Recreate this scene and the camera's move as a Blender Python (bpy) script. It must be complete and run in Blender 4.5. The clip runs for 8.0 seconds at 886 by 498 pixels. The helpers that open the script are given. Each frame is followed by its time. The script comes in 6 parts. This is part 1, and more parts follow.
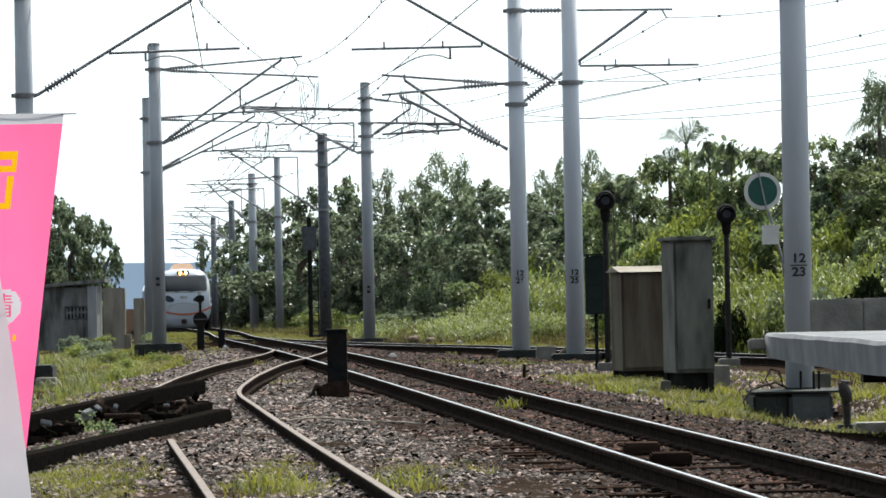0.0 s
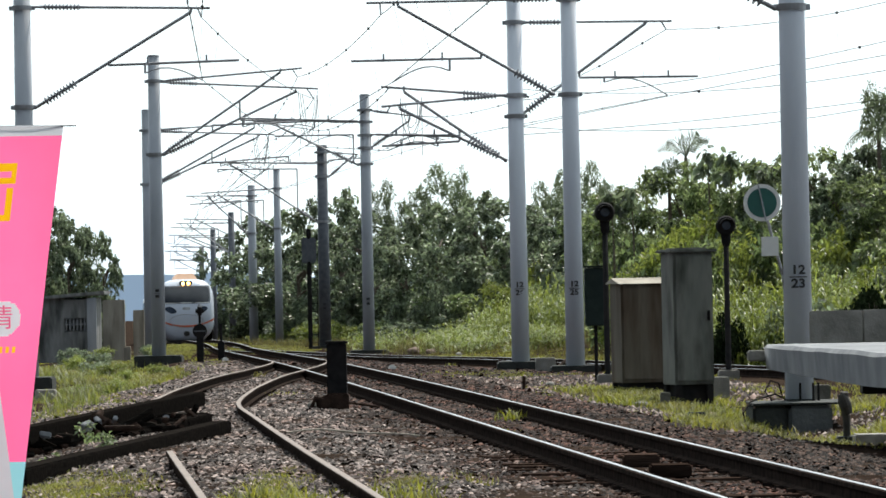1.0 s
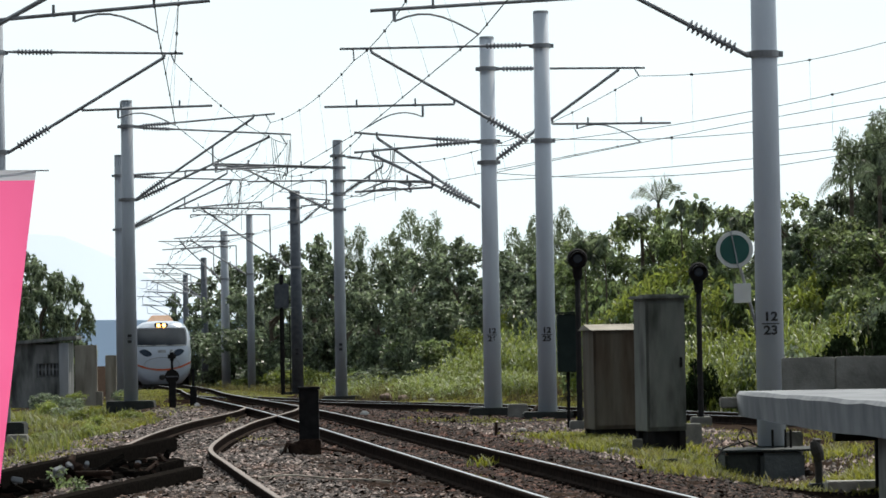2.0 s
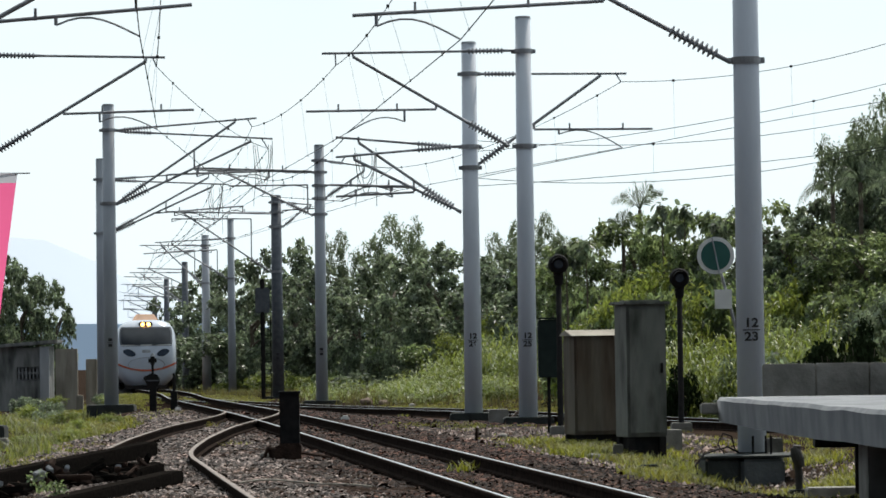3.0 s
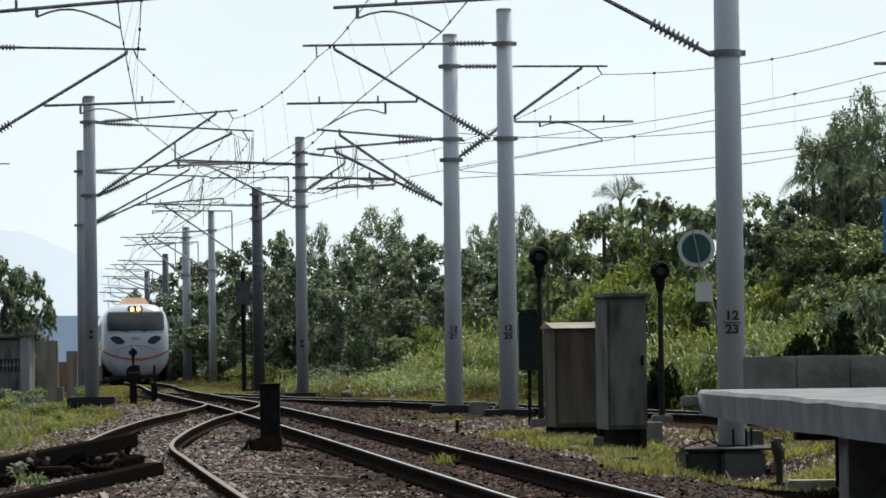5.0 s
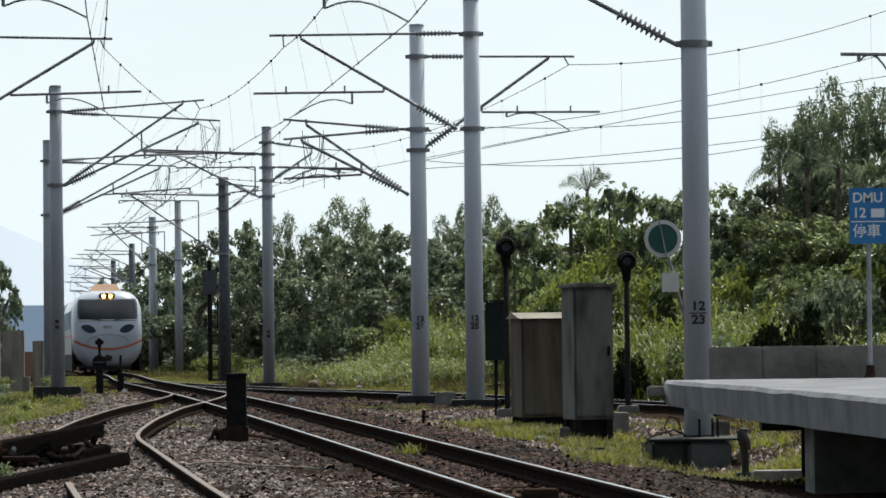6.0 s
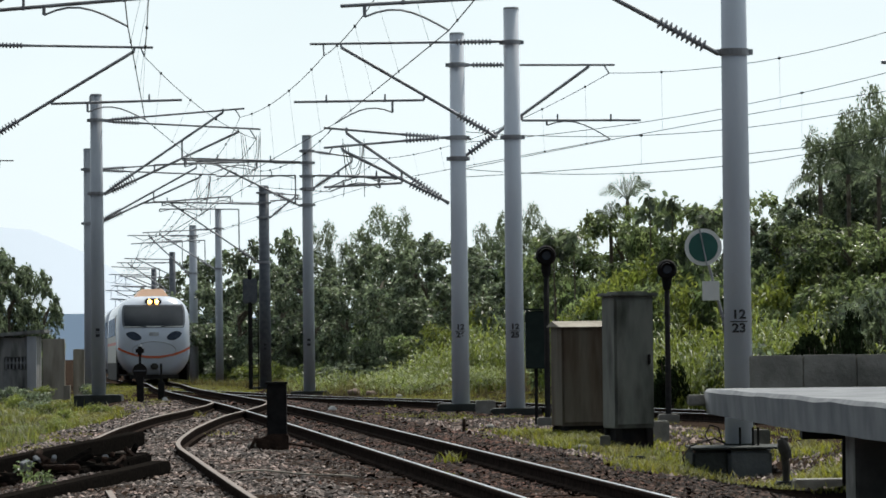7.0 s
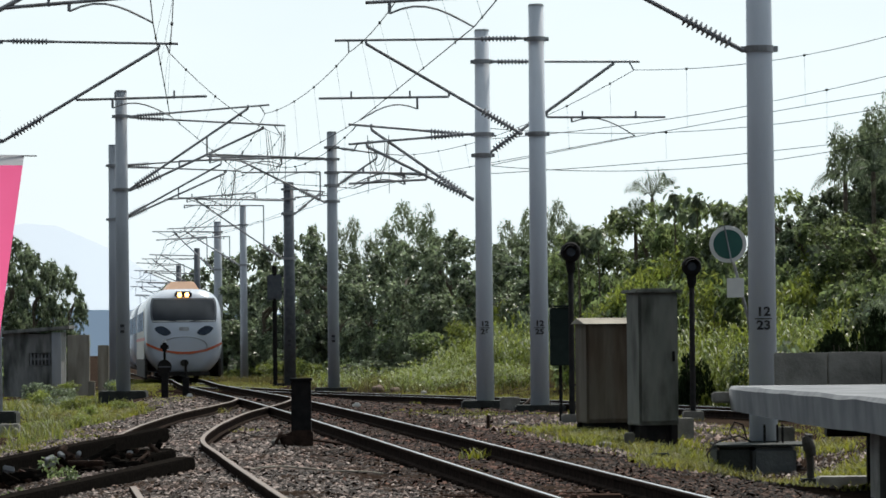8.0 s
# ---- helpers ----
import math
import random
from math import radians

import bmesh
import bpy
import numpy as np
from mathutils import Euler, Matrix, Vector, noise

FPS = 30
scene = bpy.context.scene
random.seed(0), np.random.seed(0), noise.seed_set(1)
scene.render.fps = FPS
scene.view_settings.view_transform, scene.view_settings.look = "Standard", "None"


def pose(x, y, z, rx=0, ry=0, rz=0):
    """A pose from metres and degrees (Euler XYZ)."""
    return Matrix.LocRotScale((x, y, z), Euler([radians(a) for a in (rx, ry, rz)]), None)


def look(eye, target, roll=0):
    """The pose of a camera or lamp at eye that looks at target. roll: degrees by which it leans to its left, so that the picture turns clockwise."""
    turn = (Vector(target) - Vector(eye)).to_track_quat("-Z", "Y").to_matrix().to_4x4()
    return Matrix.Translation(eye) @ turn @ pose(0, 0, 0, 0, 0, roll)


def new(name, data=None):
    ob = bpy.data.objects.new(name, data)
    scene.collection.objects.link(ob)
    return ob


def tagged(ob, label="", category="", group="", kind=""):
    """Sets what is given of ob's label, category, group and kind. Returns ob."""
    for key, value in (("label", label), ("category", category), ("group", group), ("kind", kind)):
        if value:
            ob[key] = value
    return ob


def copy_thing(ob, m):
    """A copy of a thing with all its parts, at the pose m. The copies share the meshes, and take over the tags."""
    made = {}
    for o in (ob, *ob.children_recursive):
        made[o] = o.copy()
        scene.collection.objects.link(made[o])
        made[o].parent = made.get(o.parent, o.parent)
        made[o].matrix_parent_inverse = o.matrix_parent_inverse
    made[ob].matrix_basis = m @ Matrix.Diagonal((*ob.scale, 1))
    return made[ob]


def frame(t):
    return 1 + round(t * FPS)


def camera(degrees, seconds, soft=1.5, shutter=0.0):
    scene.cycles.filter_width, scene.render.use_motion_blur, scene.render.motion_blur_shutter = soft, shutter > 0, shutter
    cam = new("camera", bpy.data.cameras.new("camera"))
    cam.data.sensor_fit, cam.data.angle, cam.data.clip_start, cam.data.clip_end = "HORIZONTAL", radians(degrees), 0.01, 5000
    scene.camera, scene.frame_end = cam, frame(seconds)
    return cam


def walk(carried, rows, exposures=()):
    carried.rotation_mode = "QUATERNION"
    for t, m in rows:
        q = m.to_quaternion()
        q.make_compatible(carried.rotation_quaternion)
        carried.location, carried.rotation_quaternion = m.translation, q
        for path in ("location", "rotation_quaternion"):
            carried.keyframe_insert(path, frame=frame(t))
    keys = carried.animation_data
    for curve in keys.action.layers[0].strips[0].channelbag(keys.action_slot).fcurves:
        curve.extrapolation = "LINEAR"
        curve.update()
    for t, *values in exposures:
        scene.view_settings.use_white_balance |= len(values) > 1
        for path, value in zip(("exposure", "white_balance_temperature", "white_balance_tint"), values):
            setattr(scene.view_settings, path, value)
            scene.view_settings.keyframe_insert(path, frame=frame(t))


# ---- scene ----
# camera: stands still at the lineside and pans by hand with a long lens
EYE, ROLL = 1.33, -1.0
cam = camera(12.78, 8.0, soft=1.62)
TURNS = [
    (0.0, 0.000, 0.457, 1.125), (0.5, -0.101, 0.572, 1.145), (1.0, -0.010, 0.627, 1.145), (1.5, -0.140, 1.129, 0.985),
    (1.7, -0.256, 1.290, 1.00), (2.8, -0.676, 1.270, 0.86), (3.0, -0.692, 1.354, 0.801), (3.5, -0.728, 1.338, 0.675), (4.0, -0.714, 1.396, 0.728),
    (4.2, -0.708, 1.445, 0.76), (5.3, -1.165, 1.150, 0.70), (5.5, -1.309, 1.116, 0.681), (6.0, -1.451, 1.091, 0.674), (6.5, -1.111, 1.155, 0.572), (7.0, -0.869, 1.220, 0.664),
    (7.5, -0.638, 1.153, 0.691), (8.0, -0.512, 1.175, 0.567),
]
EXPOSURES = [(0.0, 0.22), (1.0, 0.15), (1.5, -0.04), (3.0, -0.25), (5.5, -0.35), (8.0, -0.3)]
walk(cam, [(t, pose(0, 0, EYE) @ pose(0, 0, 0, 0, 0, yaw) @ pose(0, 0, 0, 90 + pitch, 0, 0) @ pose(0, 0, 0, 0, 0, ROLL * roll)) for t, yaw, pitch, roll in TURNS], EXPOSURES)

# ---- world and sun ----
SUN_AZ, SUN_EL = radians(22), radians(54)
world = bpy.data.worlds.new("sky")
scene.world = world
world.use_nodes = True
wn = world.node_tree.nodes
sky = wn.new("ShaderNodeTexSky")
sky.sky_type, sky.sun_disc = "NISHITA", False
sky.sun_elevation, sky.sun_rotation = SUN_EL, SUN_AZ
sky.air_density, sky.dust_density, sky.ozone_density = 1.0, 0.8, 1.2
# a bright veil of thin cloud over the blue
links = world.node_tree.links
wtc = wn.new("ShaderNodeTexCoord")
wmap = wn.new("ShaderNodeMapping")
wmap.inputs["Scale"].default_value = (1.0, 1.0, 3.0)
wnoise = wn.new("ShaderNodeTexNoise")
wnoise.inputs["Scale"].default_value, wnoise.inputs["Detail"].default_value = 5.0, 6
wramp = wn.new("ShaderNodeValToRGB")
wramp.color_ramp.elements[0].position, wramp.color_ramp.elements[1].position = 0.35, 0.62
wramp.color_ramp.elements[0].color, wramp.color_ramp.elements[1].color = (0.80, 0.80, 0.80, 1), (0.97, 0.97, 0.97, 1)
wmix = wn.new("ShaderNodeMixRGB")
# thin cloud scatters light forwards: brighter on the sun's side of the sky
wdot = wn.new("ShaderNodeVectorMath")
wdot.operation = "DOT_PRODUCT"
wdot.inputs[1].default_value = (math.cos(SUN_EL) * math.sin(SUN_AZ), math.cos(SUN_EL) * math.cos(SUN_AZ), math.sin(SUN_EL))
wveil = wn.new("ShaderNodeValToRGB")
wveil.color_ramp.elements[0].position, wveil.color_ramp.elements[1].position = 0.22, 0.52
wveil.color_ramp.elements[0].color, wveil.color_ramp.elements[1].color = (0.11, 0.135, 0.16, 1), (0.80, 0.90, 0.93, 1)
wgain = wn.new("ShaderNodeMixRGB")
wgain.blend_type = "MULTIPLY"
wgain.inputs[0].default_value = 1.0
wgain.inputs[2].default_value = (12.2, 12.2, 12.2, 1)
links.new(wtc.outputs["Generated"], wdot.inputs[0])
links.new(wdot.outputs["Value"], wveil.inputs[0])
links.new(wveil.outputs[0], wgain.inputs[1])
links.new(wgain.outputs[0], wmix.inputs[2])
links.new(wtc.outputs["Generated"], wmap.inputs[0])
links.new(wmap.outputs[0], wnoise.inputs["Vector"])
links.new(wnoise.outputs["Fac"], wramp.inputs[0])
links.new(wramp.outputs[0], wmix.inputs[0])
links.new(sky.outputs[0], wmix.inputs[1])
links.new(wmix.outputs[0], wn["Background"].inputs[0])
wn["Background"].inputs["Strength"].default_value = 0.115
sun = new("sun", bpy.data.lights.new("sun", "SUN"))
sun.data.energy, sun.data.angle, sun.data.color = 4.4, radians(0.53), (1.0, 0.95, 0.86)
sun.matrix_world = look((0, 0, 60), (-60 * math.sin(SUN_AZ) / math.tan(SUN_EL), -60 * math.cos(SUN_AZ) / math.tan(SUN_EL), 0))


# ---- materials ----
def mat(name, a, b=None, scale=6.0, rough=0.7, metal=0.0, bump=0.0, bump_scale=None, spec=0.5, stain=None, stain_scale=1.2,
        stain_amount=0.5, stretch=(1, 1, 1), trans=0.0, glow=0.0, rand=0.0, island=0.0):
    """A procedural surface: two colours mixed by fine noise, broad stains, bump, and chance from piece to piece."""
    m = bpy.data.materials.new(name)
    m.use_nodes = True
    nt = m.node_tree
    nd, ln = nt.nodes, nt.links
    p = nd["Principled BSDF"]
    p.inputs["Roughness"].default_value, p.inputs["Metallic"].default_value = rough, metal
    p.inputs["Specular IOR Level"].default_value = spec
    tc = nd.new("ShaderNodeTexCoord")
    mp = nd.new("ShaderNodeMapping")
    mp.inputs["Scale"].default_value = stretch
    ln.new(tc.outputs["Object"], mp.inputs[0])
    n1 = nd.new("ShaderNodeTexNoise")
    n1.inputs["Scale"].default_value, n1.inputs["Detail"].default_value = scale, 6
    ln.new(mp.outputs[0], n1.inputs["Vector"])
    r1 = nd.new("ShaderNodeValToRGB")
    r1.color_ramp.elements[0].position, r1.color_ramp.elements[1].position = 0.34, 0.66
    r1.color_ramp.elements[0].color, r1.color_ramp.elements[1].color = (*a, 1), (*(b or a), 1)
    ln.new(n1.outputs["Fac"], r1.inputs[0])
    out = r1.outputs[0]
    if stain:
        n2 = nd.new("ShaderNodeTexNoise")
        n2.inputs["Scale"].default_value, n2.inputs["Detail"].default_value = stain_scale, 5
        ln.new(mp.outputs[0], n2.inputs["Vector"])
        r2 = nd.new("ShaderNodeValToRGB")
        r2.color_ramp.elements[0].position, r2.color_ramp.elements[1].position = 0.45, 0.68
        r2.color_ramp.elements[1].color = (stain_amount,) * 3 + (1,)
        ln.new(n2.outputs["Fac"], r2.inputs[0])
        mx = nd.new("ShaderNodeMixRGB")
        ln.new(r2.outputs[0], mx.inputs[0])
        ln.new(out, mx.inputs[1])
        mx.inputs[2].default_value = (*stain, 1)
        out = mx.outputs[0]
    for amount, node, socket in ((rand, "ShaderNodeObjectInfo", "Random"), (island, "ShaderNodeNewGeometry", "Random Per Island")):
        if amount:
            oi = nd.new(node)
            mr = nd.new("ShaderNodeMapRange")
            mr.inputs["To Min"].default_value, mr.inputs["To Max"].default_value = 1 - amount, 1 + amount
            ln.new(oi.outputs[socket], mr.inputs[0])
            hs = nd.new("ShaderNodeHueSaturation")
            if amount > 1:
                pw = nd.new("ShaderNodeMath")
                pw.operation, pw.inputs[1].default_value = "POWER", 3.2
                ln.new(oi.outputs[socket], pw.inputs[0])
                ln.new(pw.outputs[0], mr.inputs[0])
                mr.inputs["To Min"].default_value, mr.inputs["To Max"].default_value = 0.45, 1 + amount
            ln.new(mr.outputs[0], hs.inputs["Value"])
            ln.new(out, hs.inputs["Color"])
            out = hs.outputs[0]
    ln.new(out, p.inputs["Base Color"])
    if bump:
        n3 = nd.new("ShaderNodeTexNoise")
        n3.inputs["Scale"].default_value, n3.inputs["Detail"].default_value = bump_scale or scale * 2, 8
        ln.new(mp.outputs[0], n3.inputs["Vector"])
        bp = nd.new("ShaderNodeBump")
        bp.inputs["Strength"].default_value, bp.inputs["Distance"].default_value = bump, 0.03
        ln.new(n3.outputs["Fac"], bp.inputs["Height"])
        ln.new(bp.outputs[0], p.inputs["Normal"])
    if trans:
        tr = nd.new("ShaderNodeBsdfTranslucent")
        br = nd.new("ShaderNodeHueSaturation")
        br.inputs["Hue"].default_value, br.inputs["Value"].default_value, br.inputs["Saturation"].default_value = 0.485, 1.5, 1.1
        ln.new(out, br.inputs["Color"])
        ln.new(br.outputs[0], tr.inputs[0])
        ms = nd.new("ShaderNodeMixShader")
        ms.inputs[0].default_value = trans
        ln.new(p.outputs[0], ms.inputs[1])
        ln.new(tr.outputs[0], ms.inputs[2])
        ln.new(ms.outputs[0], nd["Material Output"].inputs[0])
    if glow:
        p.inputs["Emission Color"].default_value, p.inputs["Emission Strength"].default_value = (*a, 1), glow
    return m


M_SOIL = mat("gravelly_soil", (0.016, 0.011, 0.0085), (0.043, 0.03, 0.0235), 9, 0.95, bump=0.9, bump_scale=22, stain=(0.05, 0.036, 0.027), stain_scale=0.35, stain_amount=0.7, spec=0.0)
M_STONE = mat("rusty_ballast_stone", (0.0083, 0.005, 0.0039), (0.022, 0.0138, 0.0107), 25, 0.55, bump=0.35, bump_scale=60, stain=(0.028, 0.0125, 0.009), stain_scale=0.4, stain_amount=0.85, island=6.6, spec=0.03)
M_STONE_GREY = mat("grey_ballast_stone", (0.031, 0.0248, 0.0222), (0.088, 0.0715, 0.065), 25, 0.55, bump=0.35, bump_scale=60, stain=(0.05, 0.028, 0.021), stain_scale=0.5, stain_amount=0.6, island=5.8, spec=0.05)
M_GRASS = mat("grass", (0.118, 0.14, 0.022), (0.235, 0.245, 0.055), 0.8, 0.6, trans=0.4, island=0.5, stain=(0.125, 0.095, 0.045), stain_scale=0.7, stain_amount=0.65)
M_REED = mat("tall_grass", (0.10, 0.135, 0.03), (0.18, 0.20, 0.055), 0.5, 0.5, trans=0.4, island=0.5, stain=(0.17, 0.145, 0.07), stain_scale=0.3, stain_amount=0.4)
M_LEAF = mat("broad_leaf", (0.092, 0.134, 0.06), (0.18, 0.226, 0.102), 0.6, 0.34, trans=0.5, island=0.7, rand=0.18, spec=0.5)
M_LEAF_DARK = mat("dark_glossy_leaf", (0.09, 0.12, 0.077), (0.165, 0.205, 0.126), 0.6, 0.38, trans=0.46, island=0.7, rand=0.18, spec=0.5)
# near-black leaf colour that has the shade put into it
M_LEAF_SHADE = mat("shade_dark_leaf", (0.016, 0.026, 0.012), (0.03, 0.044, 0.018), 0.6, 0.9, trans=0.05, island=0.4, spec=0.02)
M_LEAF_FEATHER = mat("dusty_feathery_leaf", (0.10, 0.138, 0.085), (0.175, 0.215, 0.13), 0.6, 0.5, spec=0.3, trans=0.45, island=0.45, rand=0.12)
M_LEAF_YELLOW = mat("yellow_leaf", (0.118, 0.17, 0.038), (0.21, 0.245, 0.072), 0.6, 0.45, spec=0.35, trans=0.42, island=0.45, rand=0.2)
M_DRYGRASS = mat("dry_olive_grass", (0.09, 0.085, 0.03), (0.17, 0.15, 0.06), 0.5, 0.7, trans=0.3, island=0.5, stain=(0.13, 0.15, 0.045), stain_scale=0.5, stain_amount=0.8, spec=0.2)
M_BARK = mat("bark", (0.09, 0.07, 0.05), (0.17, 0.14, 0.11), 8, 0.95, bump=0.6)
M_CONC = mat("spun_concrete", (0.65, 0.70, 0.78), (0.71, 0.755, 0.83), 3, 0.8, bump=0.15, bump_scale=30, stain=(0.50, 0.505, 0.51), stain_scale=1.1, stain_amount=0.5, stretch=(1, 1, 0.25))
M_CONC_GREY = mat("aged_spun_concrete", (0.40, 0.43, 0.48), (0.48, 0.51, 0.56), 3, 0.8, bump=0.2, bump_scale=30, stain=(0.2, 0.21, 0.22), stain_scale=1.1, stain_amount=0.6, stretch=(1, 1, 0.25))
M_HUT = mat("bare_hut_concrete", (0.20, 0.205, 0.205), (0.32, 0.32, 0.31), 2.5, 0.9, bump=0.5, bump_scale=14, stain=(0.06, 0.064, 0.06), stain_scale=1.5, stain_amount=0.9, stretch=(2, 2, 0.5), spec=0.15)
M_HUTTAN = mat("weathered_tan_concrete", (0.33, 0.30, 0.25), (0.43, 0.39, 0.33), 2.5, 0.9, bump=0.4, bump_scale=20, stain=(0.15, 0.13, 0.1), stain_scale=1.3, stain_amount=0.8, stretch=(2, 2, 0.4), spec=0.2)
M_CONC_OLD = mat("weathered_concrete", (0.23, 0.22, 0.20), (0.34, 0.325, 0.295), 3.5, 0.9, bump=0.4, bump_scale=25, stain=(0.07, 0.07, 0.058), stain_scale=1.4, stain_amount=0.8, spec=0.2)
M_CONC_MID = mat("mid_grey_concrete", (0.09, 0.098, 0.1), (0.14, 0.148, 0.148), 4, 0.9, bump=0.4, bump_scale=20, stain=(0.05, 0.056, 0.05), stain_scale=2, stain_amount=0.8, spec=0.2)
M_CONC_DARK = mat("mossy_dark_concrete", (0.02, 0.023, 0.021), (0.043, 0.047, 0.044), 4, 0.9, bump=0.5, bump_scale=20, stain=(0.03, 0.035, 0.03), stain_scale=2, stain_amount=0.7)
M_CONC_WHITE = mat("platform_concrete", (0.225, 0.232, 0.246), (0.305, 0.312, 0.322), 2.5, 0.85, bump=0.07, bump_scale=30, stain=(0.15, 0.155, 0.17), stain_scale=1.6, stain_amount=0.6, stretch=(1.2, 1.2, 0.8), spec=0.1)
M_STEEL = mat("galvanised_steel", (0.33, 0.345, 0.37), (0.43, 0.445, 0.47), 9, 0.6, 0.3, stain=(0.14, 0.12, 0.11), stain_scale=3)
M_DARK_STEEL = mat("dark_steel", (0.09, 0.10, 0.12), (0.14, 0.15, 0.17), 6, 0.6, 0.3, bump=0.1)
M_BLACK = mat("black_painted_iron", (0.015, 0.015, 0.016), (0.026, 0.025, 0.025), 7, 0.8, spec=0.03, bump=0.15, stain=(0.03, 0.02, 0.016), stain_scale=3, stain_amount=0.35)
M_WIRE = mat("copper_wire", (0.05, 0.05, 0.05), (0.08, 0.08, 0.078), 5, 0.6, 0.4)
M_INSUL = mat("grey_porcelain", (0.25, 0.255, 0.275), (0.33, 0.335, 0.36), 5, 0.25)
M_RAIL = mat("rusty_rail_web", (0.021, 0.017, 0.0155), (0.043, 0.032, 0.027), 12, 0.9, 0.0, bump=0.3, spec=0.0)
M_RAILTOP = mat("worn_rail_head", (0.30, 0.31, 0.33), (0.42, 0.43, 0.45), 3, 0.38, 0.9, stretch=(1, 0.1, 1))
M_RAILRUST = mat("rusty_rail_head", (0.12, 0.085, 0.065), (0.2, 0.15, 0.12), 6, 0.55, 0.3, bump=0.2)
M_SLEEPER = mat("old_timber_sleeper", (0.026, 0.0175, 0.014), (0.056, 0.037, 0.029), 6, 0.95, bump=0.5, stretch=(0.4, 4, 4), rand=0.35, spec=0.0)
M_TIMBER = mat("tarred_timber", (0.009, 0.008, 0.0073), (0.019, 0.0163, 0.014), 6, 0.9, bump=0.6, stretch=(0.4, 4, 4), spec=0.0, rand=0.3)
M_CAB = mat("weathered_grey_steel", (0.14, 0.148, 0.13), (0.20, 0.20, 0.178), 4, 0.6, 0.0, bump=0.1, stain=(0.045, 0.048, 0.038), stain_scale=2.2, stain_amount=0.95, stretch=(1.5, 1.5, 0.45), spec=0.25)
M_CABTAN = mat("weathered_tan_steel", (0.105, 0.089, 0.068), (0.155, 0.133, 0.102), 4, 0.7, bump=0.1, stain=(0.065, 0.04, 0.025), stain_scale=1.8, stain_amount=0.9, stretch=(2, 2, 0.3), spec=0.2)
M_WHITE = mat("white_paint", (0.72, 0.72, 0.70), (0.8, 0.8, 0.78), 3, 0.5)
M_GREEN = mat("green_paint", (0.012, 0.09, 0.075), (0.02, 0.115, 0.095), 4, 0.5)
M_PINK = mat("pink_cloth", (0.84, 0.185, 0.285), (0.88, 0.21, 0.32), 3, 0.7, trans=0.55)
M_CLOTHW = mat("white_cloth", (0.66, 0.66, 0.70), (0.74, 0.74, 0.78), 3, 0.8, trans=0.3)
M_YELLOW = mat("yellow_print", (0.85, 0.50, 0.02), (0.9, 0.55, 0.03), 3, 0.7, trans=0.4)
M_CYAN = mat("light_blue_print", (0.35, 0.68, 0.76), (0.4, 0.72, 0.8), 3, 0.7, trans=0.3)
M_SIGNBLUE = mat("blue_sign_enamel", (0.02, 0.17, 0.42), (0.03, 0.2, 0.46), 3, 0.4)
M_SIGNWHITE = mat("white_sign_print", (0.75, 0.77, 0.8), (0.8, 0.82, 0.84), 3, 0.5)
M_PRINT = mat("black_print", (0.03, 0.03, 0.035), (0.05, 0.05, 0.055), 8, 0.7)
M_TRAINW = mat("white_train_paint", (0.58, 0.63, 0.73), (0.63, 0.68, 0.77), 1.5, 0.24, spec=1.0, stain=(0.55, 0.55, 0.56), stain_scale=0.8, stain_amount=0.4)
M_TRAING = mat("cream_train_side", (0.50, 0.47, 0.38), (0.55, 0.52, 0.43), 1.5, 0.35)
M_ORANGE = mat("orange_train_stripe", (0.62, 0.12, 0.045), (0.68, 0.15, 0.06), 2, 0.35)
M_PEACH = mat("peach_roof_fairing", (0.72, 0.42, 0.26), (0.78, 0.47, 0.3), 2, 0.45)
M_GLASS = mat("dark_windscreen", (0.02, 0.023, 0.029), (0.034, 0.038, 0.048), 1.2, 0.16, spec=0.5)
M_LENS = mat("eye_lamp_glass", (0.02, 0.03, 0.05), (0.04, 0.055, 0.085), 6, 0.2)
M_UNDER = mat("dusty_running_gear", (0.03, 0.028, 0.026), (0.06, 0.055, 0.05), 5, 0.9)
M_LAMP = mat("lit_headlamp", (1.0, 0.42, 0.10), None, 1, 0.3, glow=12.0)
M_GREENBOX = mat("dark_green_steel", (0.012, 0.022, 0.02), (0.02, 0.034, 0.03), 5, 0.6, spec=0.25, bump=0.1)
M_RUSTPIPE = mat("rusted_iron", (0.032, 0.021, 0.017), (0.058, 0.037, 0.028), 9, 0.9, 0.1, bump=0.4, spec=0.05)
M_RUBBLE = mat("brick_rubble", (0.16, 0.11, 0.085), (0.26, 0.19, 0.145), 9, 0.95, bump=0.5)
# distance haze is painted on the ridges: pale blue base colour plus a glow
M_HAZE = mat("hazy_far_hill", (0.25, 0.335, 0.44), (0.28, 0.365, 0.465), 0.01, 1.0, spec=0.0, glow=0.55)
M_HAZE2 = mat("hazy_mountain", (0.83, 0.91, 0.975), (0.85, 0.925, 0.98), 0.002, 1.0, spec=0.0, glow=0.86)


# ---- mesh helpers ----
def mesh_ob(name, bm, material, smooth=False):
    me = bpy.data.meshes.new(name)
    bm.to_mesh(me)
    bm.free()
    me.materials.append(material)
    if smooth:
        for f in me.polygons:
            f.use_smooth = True
    return new(name, me)


def part(name, bm, material, parent, label="", smooth=False):
    ob = mesh_ob(name, bm, material, smooth)
    ob.parent = parent
    return tagged(ob, label)


def share(name, me, parent, m):
    ob = new(name, me)
    ob.parent = parent
    ob.matrix_basis = m
    return ob


def empty(name, m, label, category, group=""):
    ob = new(name)
    ob.matrix_basis = m
    ob.empty_display_size = 0.2
    return tagged(ob, label, category, group)


